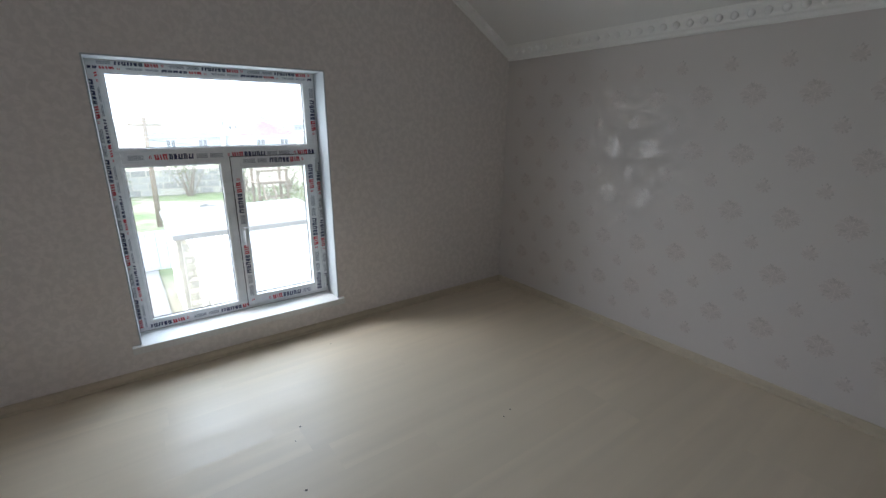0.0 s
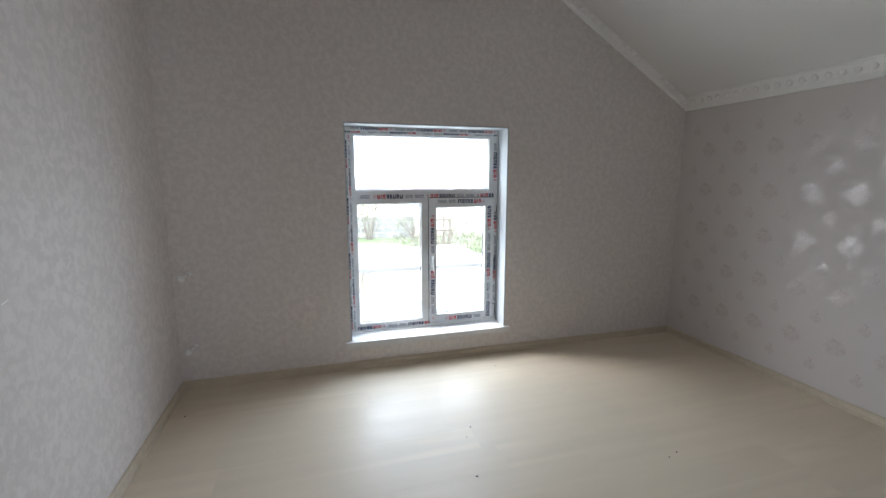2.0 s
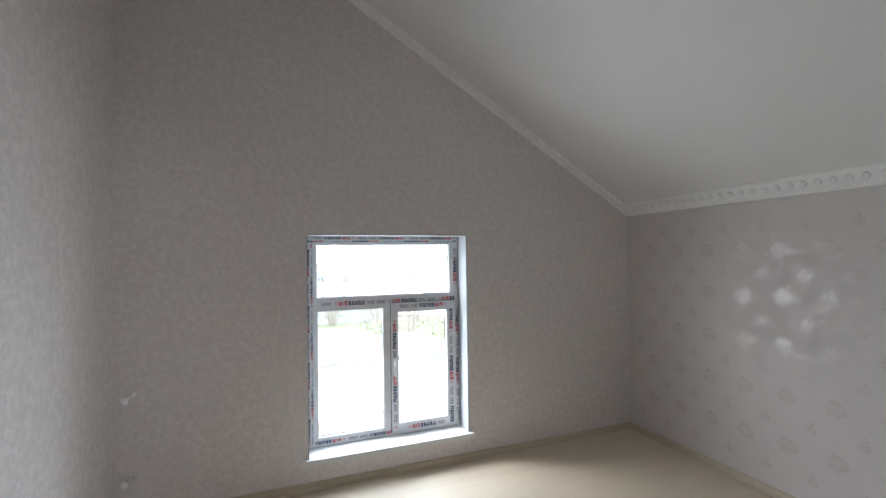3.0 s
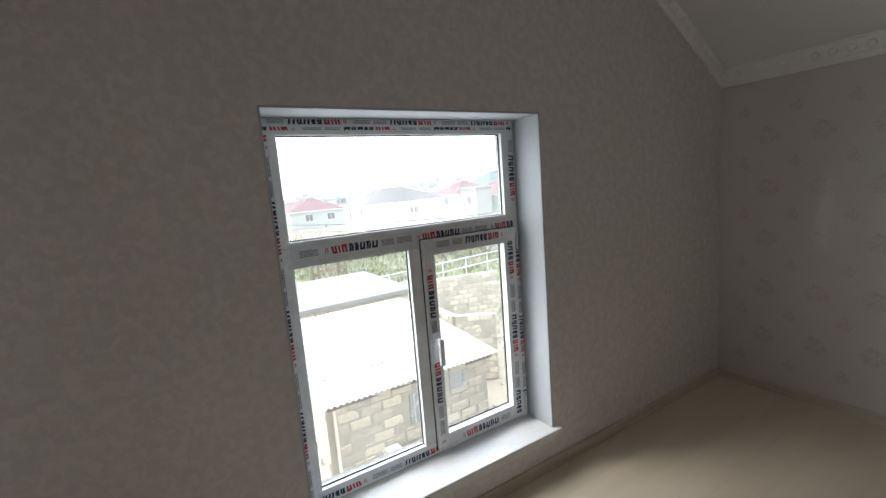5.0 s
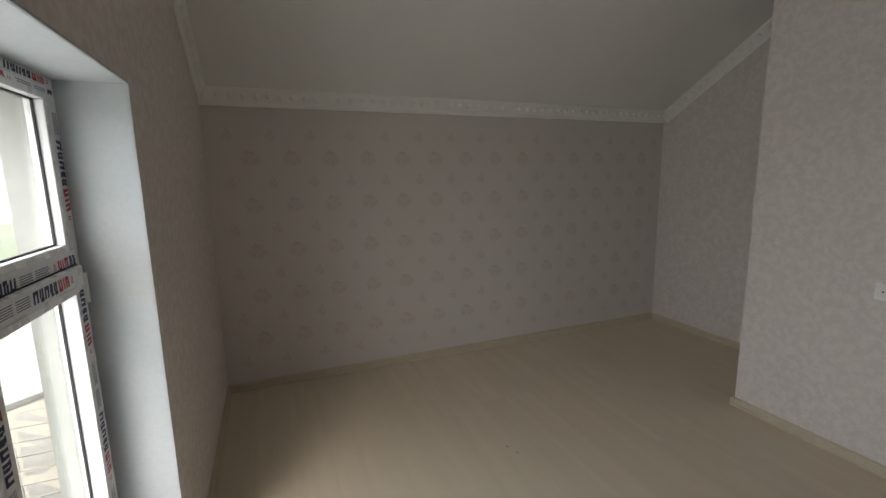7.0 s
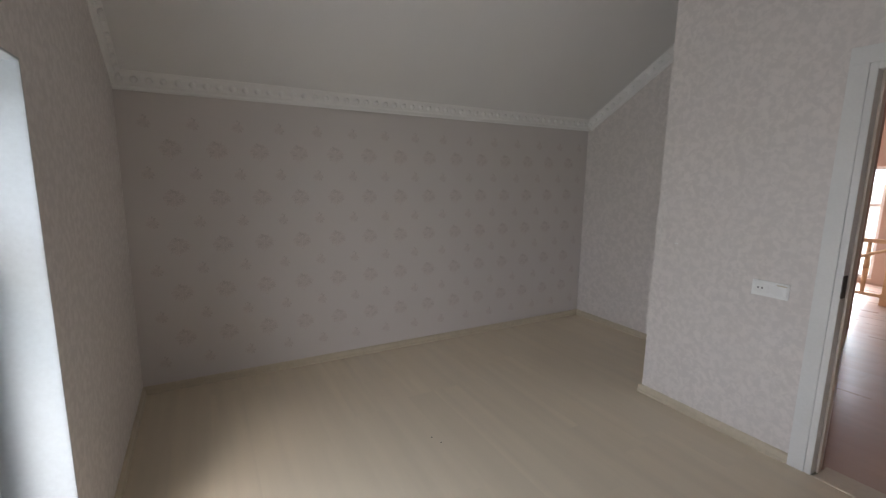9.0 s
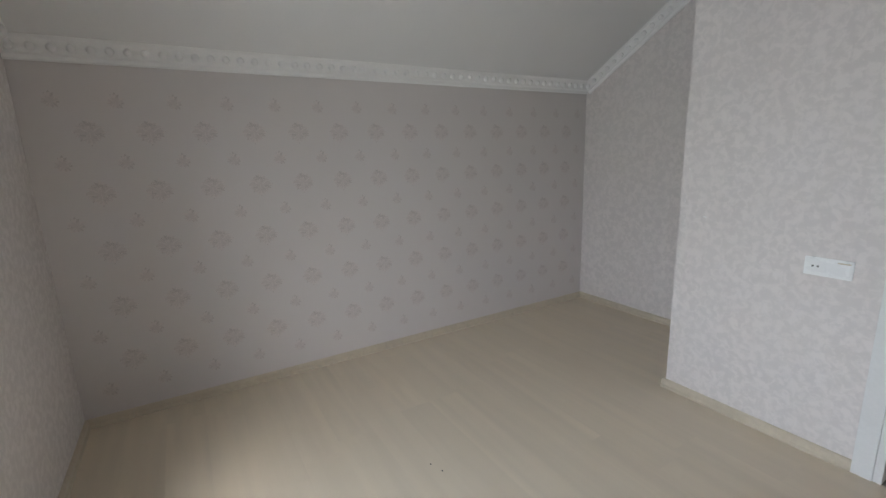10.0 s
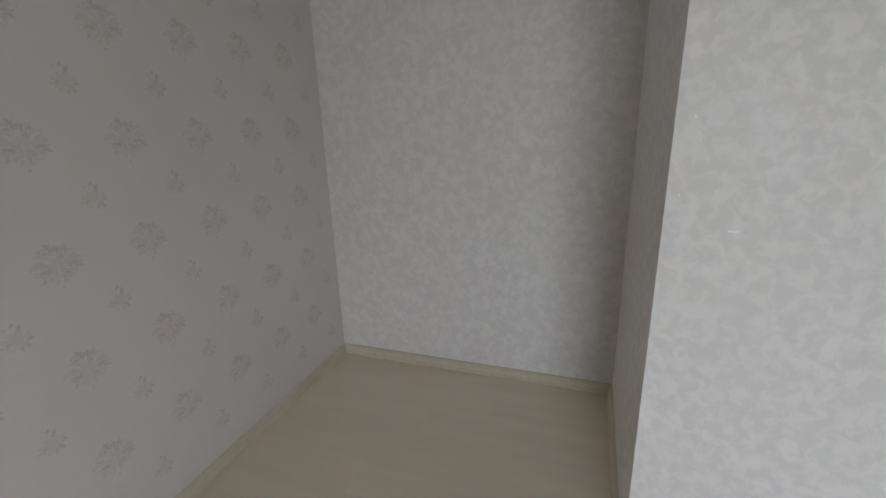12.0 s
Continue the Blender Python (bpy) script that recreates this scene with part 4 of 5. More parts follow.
bmesh.ops.recalc_face_normals(bm, faces=bm.faces)
part("gable_core", bm, M["mortar"], shed2)
bm = boxed(1.63, 0.45, GZ, 1.81, 3.68, -1.62, 0.01)
box(bm, 1.81, 3.49, GZ, 6.0, 3.67, -1.62)
part("render_wall", bm, M["render"], shed2, "stained grey cement render")
part("hatch", boxed(1.595, 2.45, -2.27, 1.64, 2.72, -1.98, 0.01), M["cloth_white"], shed2, "white boarded hatch")
part("lintel", boxed(1.60, 2.38, -1.95, 1.64, 2.82, -1.91, 0.005), M["dark_junk"], shed2)
part("hatch_bar", rod(bmesh.new(), (1.60, 2.80, -1.92), (1.60, 2.76, -2.30), 0.012), M["steel"], shed2)
corrugated("roof_sheet", shed2, 1.62, 6.1, 0.42, 3.75, -0.14, -1.02, pitch=0.15, rows=3, mat="old_sheet", depth=0.032)

pipe = thing("yard_pipe", "long pale water pipe along the rendered shed wall", "pipe", at=(1.58, 2.8, GZ))
part("run", rod(bmesh.new(), (1.58, 3.4, -2.60), (1.58, 1.2, -2.58), 0.022), M["steel"], pipe, smooth=True)
for y in (1.5, 2.6, 3.3):
    part("stand", rod(bmesh.new(), (1.58, y, GZ), (1.58, y, -2.60), 0.016), M["steel"], pipe)
pipe = thing("yard_pipe", "pale pipe with a bent end lying across the dirt", "pipe", at=(4.4, 6.0, GZ))
part("run", rod(bmesh.new(), (4.31, 7.82, -3.13), (4.6, 5.9, -3.13), 0.05), M["cloth_white"], pipe, smooth=True)
part("bend", rod(bmesh.new(), (4.6, 5.9, -3.13), (4.35, 5.75, GZ + 0.02), 0.04), M["cloth_white"], pipe, smooth=True)

# low wall, lean-to sheet and mesh frame before the first shed
low = thing("low_wall", "short plastered block wall jutting from the shed", "wall", at=(-1.2, 2.9, GZ))
block_wall(low, (-1.22, 3.36), (-1.12, 2.35), GZ, -1.80, seed=71)
part("coping", boxed(-1.27, 2.35, -1.80, -1.07, 3.34, -1.77, 0.01), M["stone"], low)
lean = thing("lean_to", "small pale corrugated lean-to on a pipe frame", "shelter", at=(-0.2, 2.6, GZ))
corrugated("roof_sheet", lean, -0.9, 0.1, 2.05, 2.6, -2.2, -2.1, rows=1)
for x, y in ((-0.85, 2.1), (0.05, 2.1), (-0.85, 2.55), (0.05, 2.55), (0.75, 2.5)):
    part("post", rod(bmesh.new(), (x, y, GZ), (x, y, -2.13), 0.02), M["steel"], lean)
part("rail", rod(bmesh.new(), (0.05, 2.55, -2.15), (0.75, 2.5, -2.15), 0.015), M["steel"], lean)
part("rail", rod(bmesh.new(), (0.05, 2.55, -2.8), (0.75, 2.5, -2.15), 0.012), M["steel"], lean)

# pale roof behind the first shed
shed3 = thing("low_shed", "low block shed with a smooth pale slab roof", "shed", at=(-0.4, 9.3, GZ))
block_wall(shed3, (-1.95, 7.9), (1.5, 7.9), GZ, -1.05, seed=81)
block_wall(shed3, (-1.95, 10.7), (-1.95, 8.0), GZ, -1.05, seed=83)
block_wall(shed3, (1.5, 8.0), (1.5, 10.7), GZ, -1.05, seed=82)
part("roof_slab", boxed(-2.1, 7.7, -1.05, 1.6, 10.9, -0.93, 0.02), M["concrete"], shed3, "smooth pale roof slab")

# half-built block walls behind the shed
ruin = thing("block_wall", "unfinished limestone-block yard wall with a broken top", "wall", at=(2.0, 8.5, GZ))
block_wall(ruin, (1.75, 9.3), (4.75, 8.5), GZ, -1.15, ((1.7, 2.15, -2.6, -2.0),), seed=21, skip=0.12)
block_wall(ruin, (2.2, 8.5), (2.2, 6.9), GZ, -1.6, seed=22, skip=0.2)
block_wall(ruin, (2.2, 6.9), (3.0, 6.4), GZ, -1.6, ((0.2, 0.6, -2.3, -1.85),), seed=23, skip=0.1)
ruin2 = thing("block_wall", "low limestone-block wall along the yard, partly fallen", "wall", at=(4.0, 11.0, GZ))
block_wall(ruin2, (1.2, 11.6), (8.6, 10.6), GZ, -2.2, seed=31, skip=0.5)


def pile(name, label, cx, cy, n, spread, size, mat, seed):
    """A heap of loose stones as one object."""
    r = random.Random(seed)
    bm = bmesh.new()
    for _ in range(n):
        d = abs(r.gauss(0, 0.5)) * spread
        a = r.uniform(0, 6.28)
        s = size * r.uniform(0.5, 1.4)
        m = Matrix.Translation((cx + d * math.cos(a), cy + d * math.sin(a), GZ + s * 0.3 + max(0, 0.25 - d * 0.2))) @ Euler((r.uniform(0, 3), r.uniform(0, 3), r.uniform(0, 3))).to_matrix().to_4x4()
        box(bm, -s, -s * 0.6, -s * 0.5, s, s * 0.6, s * 0.5, turn=m)
    return tagged(part(name, bm, M[mat]), label, "rubble", "rubble heaps", kind="stuff")


pile("rubble", "heap of broken limestone blocks on the dirt", 5.2, 6.2, 18, 1.0, 0.10, "rubble", 3)
pile("rubble", "heap of broken limestone blocks on the dirt", 1.6, 4.4, 14, 0.5, 0.09, "rubble", 4)
pile("rubble", "heap of pale stones in the grass", 0.6, 21.5, 40, 1.5, 0.18, "concrete", 5)
pile("rubble", "scattered stones beside the yard wall", 8.5, 12.5, 22, 2.2, 0.11, "rubble", 6)
for x, y, rz, ln in ((5.4, 7.3, 40, 2.4), (2.0, 4.5, 92, 1.5), (6.9, 8.5, 15, 1.6), (3.0, 5.1, 40, 1.2)):
    ob = part("plank", boxed(-ln / 2, -0.06, 0, ln / 2, 0.06, 0.05, 0.006), M["pale_wood"])
    ob.matrix_world = pose(x, y, GZ + 0.10, 0, 2, rz)
    tagged(ob, "weathered pale timber lying on the dirt", "plank", "yard planks")
# small stones and scraps strewn over the dirt
g = random.Random(77)
bm = bmesh.new()
for _ in range(300):
    x, y = g.uniform(0.8, 10.5), g.uniform(4.6, 13.5)
    s_ = g.choice((0.025, 0.03, 0.045, 0.07))
    m = Matrix.Translation((x, y, GZ + s_ * 0.3)) @ Euler((g.uniform(-.4, .4), g.uniform(-.4, .4), g.uniform(0, 3))).to_matrix().to_4x4()
    box(bm, -s_ * g.uniform(0.8, 2.2), -s_ * 0.7, -s_ * 0.5, s_, s_ * 0.7, s_ * 0.5, turn=m)
tagged(part("stones", bm, M["rubble"]), "small stones and scraps strewn over the dirt yard", "stones", kind="stuff")
for x, y, rz, ln in ((6.3, 8.6, 20, 1.4), (6.9, 9.6, -30, 1.1), (7.9, 9.4, 60, 1.6), (5.6, 9.8, -10, 1.2)):
    ob = part("branch", rod(bmesh.new(), (-ln / 2, 0, 0.05), (ln / 2, 0.1, 0.09), 0.035, 0.02, 7), M["post_wood"], smooth=True)
    ob.matrix_world = pose(x, y, GZ, 0, 0, rz)
    tagged(ob, "bare brown branch lying on the dirt", "branch", "yard branches")
ob = part("board", boxed(-0.35, -0.25, 0, 0.35, 0.25, 0.05, 0.01), M["cloth_white"])
ob.matrix_world = pose(8.6, 9.7, GZ + 0.02, 0, 3, 25)
tagged(ob, "pale flat board lying on the grass", "board")
tarp = bmesh.new()
bmesh.ops.create_grid(tarp, x_segments=10, y_segments=8, size=0.26)
for v in tarp.verts:
    v.co.z = 0.10 + 0.09 * noise.noise((v.co.x * 5, v.co.y * 5, 2))
bmesh.ops.solidify(tarp, geom=tarp.faces[:], thickness=0.01)
ob = part("tarp", tarp, M["cloth_blue"], smooth=True)
ob.location = (3.3, 5.4, GZ)
tagged(ob, "crumpled dark blue cloth on the dirt", "cloth")
bm = bmesh.new()
bmesh.ops.create_uvsphere(bm, u_segments=14, v_segments=8, radius=0.19, matrix=Matrix.Translation((0, 0, 0.18)) @ Matrix.Diagonal((1, 1, 0.9, 1)))
ob = part("cauldron", bm, M["dark_junk"], smooth=True)
ob.location = (7.0, 9.2, GZ)
tagged(ob, "round dark rusty iron cauldron on the dirt", "cauldron")

# washing line
line = thing("washing_line", "washing line with red and white laundry between two posts", "washing line", at=(8.0, 10.0, GZ))
for x, y in ((5.7, 11.3), (10.3, 8.8)):
    part("post", rod(bmesh.new(), (x, y, GZ), (x, y, -1.8), 0.035, 0.03), M["steel"], line)
part("rope", rod(bmesh.new(), (5.7, 11.3, -1.85), (10.3, 8.8, -1.85), 0.006, sides=6), M["steel"], line)
for u, w, h, m_ in ((0.30, 0.28, 0.5, "cloth_white"), (0.38, 0.32, 0.55, "cloth_white"), (0.485, 0.62, 0.6, "cloth_red"), (0.62, 0.28, 0.45, "cloth_white"), (0.70, 0.2, 0.3, "cloth_blue")):
    bm = bmesh.new()
    bmesh.ops.create_grid(bm, x_segments=10, y_segments=6, size=0.5)
    p = Vector((5.7, 11.3, -1.85)).lerp(Vector((10.3, 8.8, -1.85)), u)
    d = Vector((4.6, -2.5, 0)).normalized()
    side = Vector((2.5, 4.6, 0)).normalized()
    for v in bm.verts:
        a, b = v.co.x, v.co.y
        v.co = p + d * (a * w) + Vector((0, 0, (b - 0.5) * h)) + side * (0.05 * math.sin(a * 14) * (0.6 - b))
    bmesh.ops.solidify(bm, geom=bm.faces[:], thickness=0.006)
    part("laundry", bm, M[m_], line, smooth=True)


rails = thing("pipe_fence", "white pipe rail fence along the grass", "fence", at=(8, 16, GZ))
for k_ in range(7):
    part("post", rod(bmesh.new(), (3.0 + k_ * 1.5, 15.4 + k_ * 0.21, GZ), (3.0 + k_ * 1.5, 15.4 + k_ * 0.21, -2.15), 0.03), M["cloth_white"], rails)
for z in (-2.2, -2.65):
    part("rail", rod(bmesh.new(), (3.0, 15.4, z), (12.0, 16.66, z), 0.025), M["cloth_white"], rails)


# ---- houses of the town ----
def house(label, x0, x1, y0, y1, eave, ridge, wall, roof, windows=(), over=0.35, turn=0.0, flat=False):
    """A house with a hipped or flat roof; windows are (side, along, z, w, h) on the sides 's' and 'w'."""
    cx, cy = (x0 + x1) / 2, (y0 + y1) / 2
    t = Matrix.Translation((cx, cy, 0)) @ Matrix.Rotation(radians(turn), 4, "Z") @ Matrix.Translation((-cx, -cy, 0))
    ob = thing("house", label, "house", "town houses", (cx, cy, GZ))
    part("wall", boxed(x0, y0, GZ - 0.3, x1, y1, eave, turn=t), M[wall], ob)
    bm = bmesh.new()
    if flat:
        box(bm, x0 - 0.2, y0 - 0.2, eave, x1 + 0.2, y1 + 0.2, eave + 0.18, turn=t)
    else:
        ax, ay, bx, by = x0 - over, y0 - over, x1 + over, y1 + over
        w, d = bx - ax, by - ay
        if w >= d:
            r0, r1 = (ax + d / 2, cy), (bx - d / 2, cy)
        else:
            r0, r1 = (cx, ay + w / 2), (cx, by - w / 2)
        base = [bm.verts.new(t @ Vector((*p, eave - 0.05))) for p in ((ax, ay), (bx, ay), (bx, by), (ax, by))]
        top = [bm.verts.new(t @ Vector((*p, ridge))) for p in (r0, r1)]
        bm.faces.new(base[::-1])
        if w >= d:
            for f in ((base[0], base[1], top[1], top[0]), (base[1], base[2], top[1]), (base[2], base[3], top[0], top[1]), (base[3], base[0], top[0])):
                bm.faces.new(f)
        else:
            for f in ((base[0], base[1], top[0]), (base[1], base[2], top[1], top[0]), (base[2], base[3], top[1]), (base[3], base[0], top[0], top[1])):
                bm.faces.new(f)
        part("fascia", boxed(ax, ay, eave - 0.17, bx, by, eave - 0.05, turn=t), M["cloth_white"], ob)
        caps = bmesh.new()
        for i, j in ((0, 0), (1, 1 if w >= d else 0), (2, 1), (3, 0 if w >= d else 1)):
            rod(caps, base[i].co, top[j].co, 0.06, sides=6)
        rod(caps, top[0].co, top[1].co, 0.06, sides=6)
        roof_ob = part("roof", bm, M[roof], ob)
        part("ridge_caps", caps, M["pale_roof"], roof_ob)
        bm = None
    if bm:
        part("roof", bm, M[roof], ob)
    for side, u, z, w, h in windows:
        if side == "s":
            win = part("window", boxed(x0 + u, y0 - 0.03, z, x0 + u + w, y0 + 0.05, z + h, turn=t), M["pane_dark"], ob)
            bars = bmesh.new()
            for a, b, c, d in ((0, 0, w, 0.07), (0, h - 0.07, w, h), (0, 0, 0.07, h), (w - 0.07, 0, w, h), (w / 2 - 0.03, 0, w / 2 + 0.03, h)):
                box(bars, x0 + u + a, y0 - 0.06, z + b, x0 + u + c, y0, z + d, turn=t)
            part("frame", bars, M["cloth_white"], win)
        else:
            win = part("window", boxed(x0 - 0.03, y0 + u, z, x0 + 0.05, y0 + u + w, z + h, turn=t), M["pane_dark"], ob)
            bars = bmesh.new()
            for a, b, c, d in ((0, 0, w, 0.07), (0, h - 0.07, w, h), (0, 0, 0.07, h), (w - 0.07, 0, w, h), (w / 2 - 0.03, 0, w / 2 + 0.03, h)):
                box(bars, x0 - 0.06, y0 + u + a, z + b, x0, y0 + u + c, z + d, turn=t)
            part("frame", bars, M["cloth_white"], win)
    return ob


house("cream rendered house with a weathered brown hipped roof", 15.5, 26.0, 45.0, 52.5, 0.02, 1.7, "cream", "dark_roof",
      (("s", 5.6, -1.5, 0.5, 0.8), ("s", 6.25, -1.5, 0.5, 0.8), ("w", 1.0, -1.9, 0.8, 1.5), ("w", 4.6, -1.9, 0.8, 1.5)))
house("small grey block house between larger roofs", 24.0, 26.0, 35.4, 38.2, 0.9, 1.1, "greyhouse", "greyhouse", (("w", 0.9, -0.9, 0.8, 1.2),), flat=True)
house("pale green house with a faded red hipped roof", 26.4, 40.2, 35.1, 41.7, 0.15, 1.95, "mint", "red_roof", (("s", 3.0, -1.2, 0.9, 0.8), ("s", 6.4, -0.7, 0.5, 0.4), ("w", 3.0, -1.6, 1.2, 1.0)), turn=12)
house("house with a faded green hipped roof behind the others", 41.5, 56.0, 56.0, 64.0, 0.4, 3.3, "far_wall", "green_roof", (("s", 3.0, -1.5, 1.4, 1.2),))
house("house with a faded red hipped roof behind the cream one", 31.5, 39.0, 50.5, 57.0, 0.1, 1.95, "cream", "red_roof", (("w", 2.0, -1.4, 1.0, 1.1),))
house("grey house with a pale metal hipped roof", 15.3, 25.7, 17.7, 23.0, -1.05, 0.06, "greyhouse", "pale_roof",
      (("w", 2.3, -2.6, 0.9, 0.8), ("s", 5.6, -2.3, 0.6, 0.7)))
house("long low flat-roofed house with a tan side wall", 28.0, 40.0, 19.0, 26.5, -0.4, 0, "greyhouse", "pale_roof", flat=True)
house("low limestone shed with a flat slab roof", 14.8, 19.6, 23.9, 32.3, -1.85, 0, "rubble", "old_sheet", (("w", 1.0, -2.9, 0.7, 0.6),), flat=True)
house("small stone lean-to beside the cream house", 12.2, 13.6, 29.6, 31.6, -2.4, 0, "rubble", "old_sheet", flat=True)
house("house with a faded red hipped roof beyond the fence", 11.0, 19.0, 62.0, 72.0, -0.6, 1.3, "far_wall", "red_roof", (("s", 2.0, -2.2, 1.2, 1.1), ("s", 5.2, -2.2, 1.2, 1.1)))
house("pale house with a grey hipped roof beyond the fence", 1.0, 10.0, 70.0, 80.0, -0.8, 0.8, "far_wall", "dark_roof", (("s", 2.0, -2.4, 1.2, 1.1), ("s", 6.0, -2.4, 1.2, 1.1)))
house("pale house with a brown hipped roof far along the street", 40.0, 50.0, 24.0, 33.0, -0.5, 1.2, "far_wall", "dark_roof", (("w", 2.0, -2.2, 1.2, 1.1),))

# far stone fence, poles and wires
fence = thing("stone_fence", "long limestone-block fence across the grass", "fence", at=(0, 30, GZ))
block_wall(fence, (-9.0, 31.0), (4.0, 29.0), GZ, -1.6, seed=51, length=0.8, height=0.4, kind="grey_block")
gate = thing("sheet_fence", "white ribbed sheet-metal fence at the edge of the yard slab", "fence", at=(-3.0, 13.0, GZ))
for i in range(9):
    part("sheet", boxed(-4.1 + i * 0.27, 12.98 - 0.02 * (i % 2), GZ + 0.06, -3.845 + i * 0.27, 13.02, -1.9, 0.006), M["cloth_white"], gate)


def pole(x, y, top, label, brace=None):
    ob = thing("utility_pole", label, "utility pole", "utility poles", (x, y, GZ))
    part("pole", rod(bmesh.new(), (x, y, GZ - 0.2), (x + 0.1, y, top), 0.12, 0.08, 10), M["post_wood"], ob, smooth=True)
    part("cross_arm", boxed(x - 0.5, y - 0.04, top - 0.35, x + 0.7, y + 0.04, top - 0.27), M["post_wood"], ob)
    if brace:
        part("brace", rod(bmesh.new(), (*brace, GZ), (x + 0.08, y, top - 0.4), 0.09, 0.07, 8), M["post_wood"], ob, smooth=True)
    return ob


pole(-1.7, 20.2, 1.5, "weathered timber utility pole in the grass")
pole(12.2, 9.3, 0.92, "weathered timber utility pole with a slanting brace", (14.0, 9.2))
cable = thing("overhead_cables", "thin black overhead cables between the poles", "cable", at=(5, 14, 0))
for dz in (0.0, -0.3):
    bm = bmesh.new()
    pts = [Vector((-1.7, 20.2, 0.6 + dz)).lerp(Vector((12.2, 9.3, 0.6 + dz)), i / 12) - Vector((0, 0, 0.5 * (1 - (i / 6 - 1) ** 2))) for i in range(13)]
    for a, b in zip(pts, pts[1:]):
        rod(bm, a, b, 0.012, sides=5)
    part("cable", bm, M["gasket"], cable)

# shrubs along the low shed: twigs and many small leaf blades
def shrub(x, y, r, h, seed):
    g = random.Random(seed)
    ob = thing("shrub", "straggly dull-green shrub by the yard wall", "shrub", "yard shrubs", (x, y, GZ))
    tw, lf = bmesh.new(), bmesh.new()
    for _ in range(16):
        tip = Vector((x + g.gauss(0, r * 0.5), y + g.gauss(0, r * 0.5), GZ + h * g.uniform(0.5, 1.0)))
        rod(tw, (x + g.uniform(-.2, .2), y + g.uniform(-.2, .2), GZ), tip, 0.03, 0.008, 5)
        for _ in range(26):
            c = tip + Vector((g.gauss(0, 0.28), g.gauss(0, 0.28), g.gauss(-0.2, 0.35)))
            s = g.uniform(0.04, 0.10)
            q = Euler((g.uniform(0, 6), g.uniform(0, 6), g.uniform(0, 6))).to_matrix()
            lf.faces.new([lf.verts.new(c + q @ Vector(p)) for p in ((-s, 0, 0), (0, -s * 0.5, s * 0.15), (s, 0, 0), (0, s * 0.5, s * 0.15))])
    part("branches", tw, M["post_wood"], ob)
    part("leaves", lf, M["leaf"], ob)


for i, (x, y, r, h) in enumerate(((12.6, 23.0, 1.3, 2.2), (13.6, 20.6, 1.0, 2.4), (11.2, 22.4, 1.2, 1.3), (3.8, 28.0, 1.6, 2.4), (-3.4, 29.0, 1.6, 2.2), (0.6, 28.6, 1.6, 2.6), (6.4, 27.4, 1.4, 2.2), (-2.3, 3.1, 0.6, 0.9))):
    shrub(x, y, r, h, 60 + i)

# timber stand with a sloping ladder in the open lot
stand = thing("timber_stand", "brown timber stand with a sloping ladder in the grass", "stand", at=(3.4, 20.6, GZ))
for x, y in ((2.7, 20.1), (4.1, 20.1), (2.7, 21.3), (4.1, 21.3)):
    part("post", boxed(x - 0.06, y - 0.06, GZ - 0.1, x + 0.06, y + 0.06, -0.95, 0.006), M["post_wood"], stand)
for z in (-2.3, -1.6, -1.0):
    part("rail", boxed(2.6, 20.00, z - 0.05, 4.2, 20.05, z + 0.05, 0.005), M["post_wood"], stand)
part("deck", boxed(2.6, 20.0, -1.68, 4.2, 21.4, -1.62, 0.006), M["post_wood"], stand)
for x in (2.85, 3.35):
    part("stringer", rod(bmesh.new(), (x, 18.9, GZ), (x, 20.0, -1.62), 0.05, sides=6), M["post_wood"], stand)
for i in range(6):
    part("tread", boxed(2.82, 19.0 + i * 0.17, GZ + 0.16 + i * 0.24, 3.38, 19.12 + i * 0.17, GZ + 0.20 + i * 0.24), M["post_wood"], stand)

# rough scrub of dry stalks and weeds over the open lot
g = random.Random(91)
green_, dry_ = bmesh.new(), bmesh.new()
for n in range(1500):
    x, y = g.uniform(2.5, 14.0), g.uniform(13.0, 30.0)
    bm = dry_ if g.random() < 0.45 else green_
    for _ in range(4):
        h, a, w = g.uniform(0.08, 0.34), g.uniform(0, 6.28), g.uniform(0.03, 0.08)
        d = Vector((math.cos(a), math.sin(a), 0))
        c = Vector((x + g.gauss(0, 0.14), y + g.gauss(0, 0.14), GZ - 0.08))
        tip = c + Vector((g.gauss(0, 0.08), g.gauss(0, 0.08), h + 0.08))
        bm.faces.new([bm.verts.new(p) for p in (c - d * w, c + d * w, tip)])
tagged(part("weeds", green_, M["leaf"]), "low green weeds scattered over the open lot", "weeds", kind="stuff")
tagged(part("dry_stalks", dry_, M["pale_wood"]), "dry pale stalks scattered over the open lot", "weeds", kind="stuff")

# far hills covered with small houses
bm = bmesh.new()
AZ = [a * 3.0 for a in range(-24, 36)]


def hill_z(x, y):
    d, a = math.hypot(x, y), math.degrees(math.atan2(x, y))
    steps = ((10, 0.3), (22, 0.8), (27, 1.8), (32, 6.0), (37, 11.0), (44, 14.5), (49, 18.0), (54, 23.0), (75, 26.0))
    top = steps[0][1] if a < 10 else steps[-1][1]
    for (a0, h0), (a1, h1) in zip(steps, steps[1:]):
        if a0 <= a < a1:
            top = h0 + (h1 - h0) * (a - a0) / (a1 - a0)
    rise = max(0.0, (d - 90) / 340)
    return GZ + top * rise ** 1.25 + 2.2 * rise * noise.noise((x * 0.012, y * 0.012, 1))


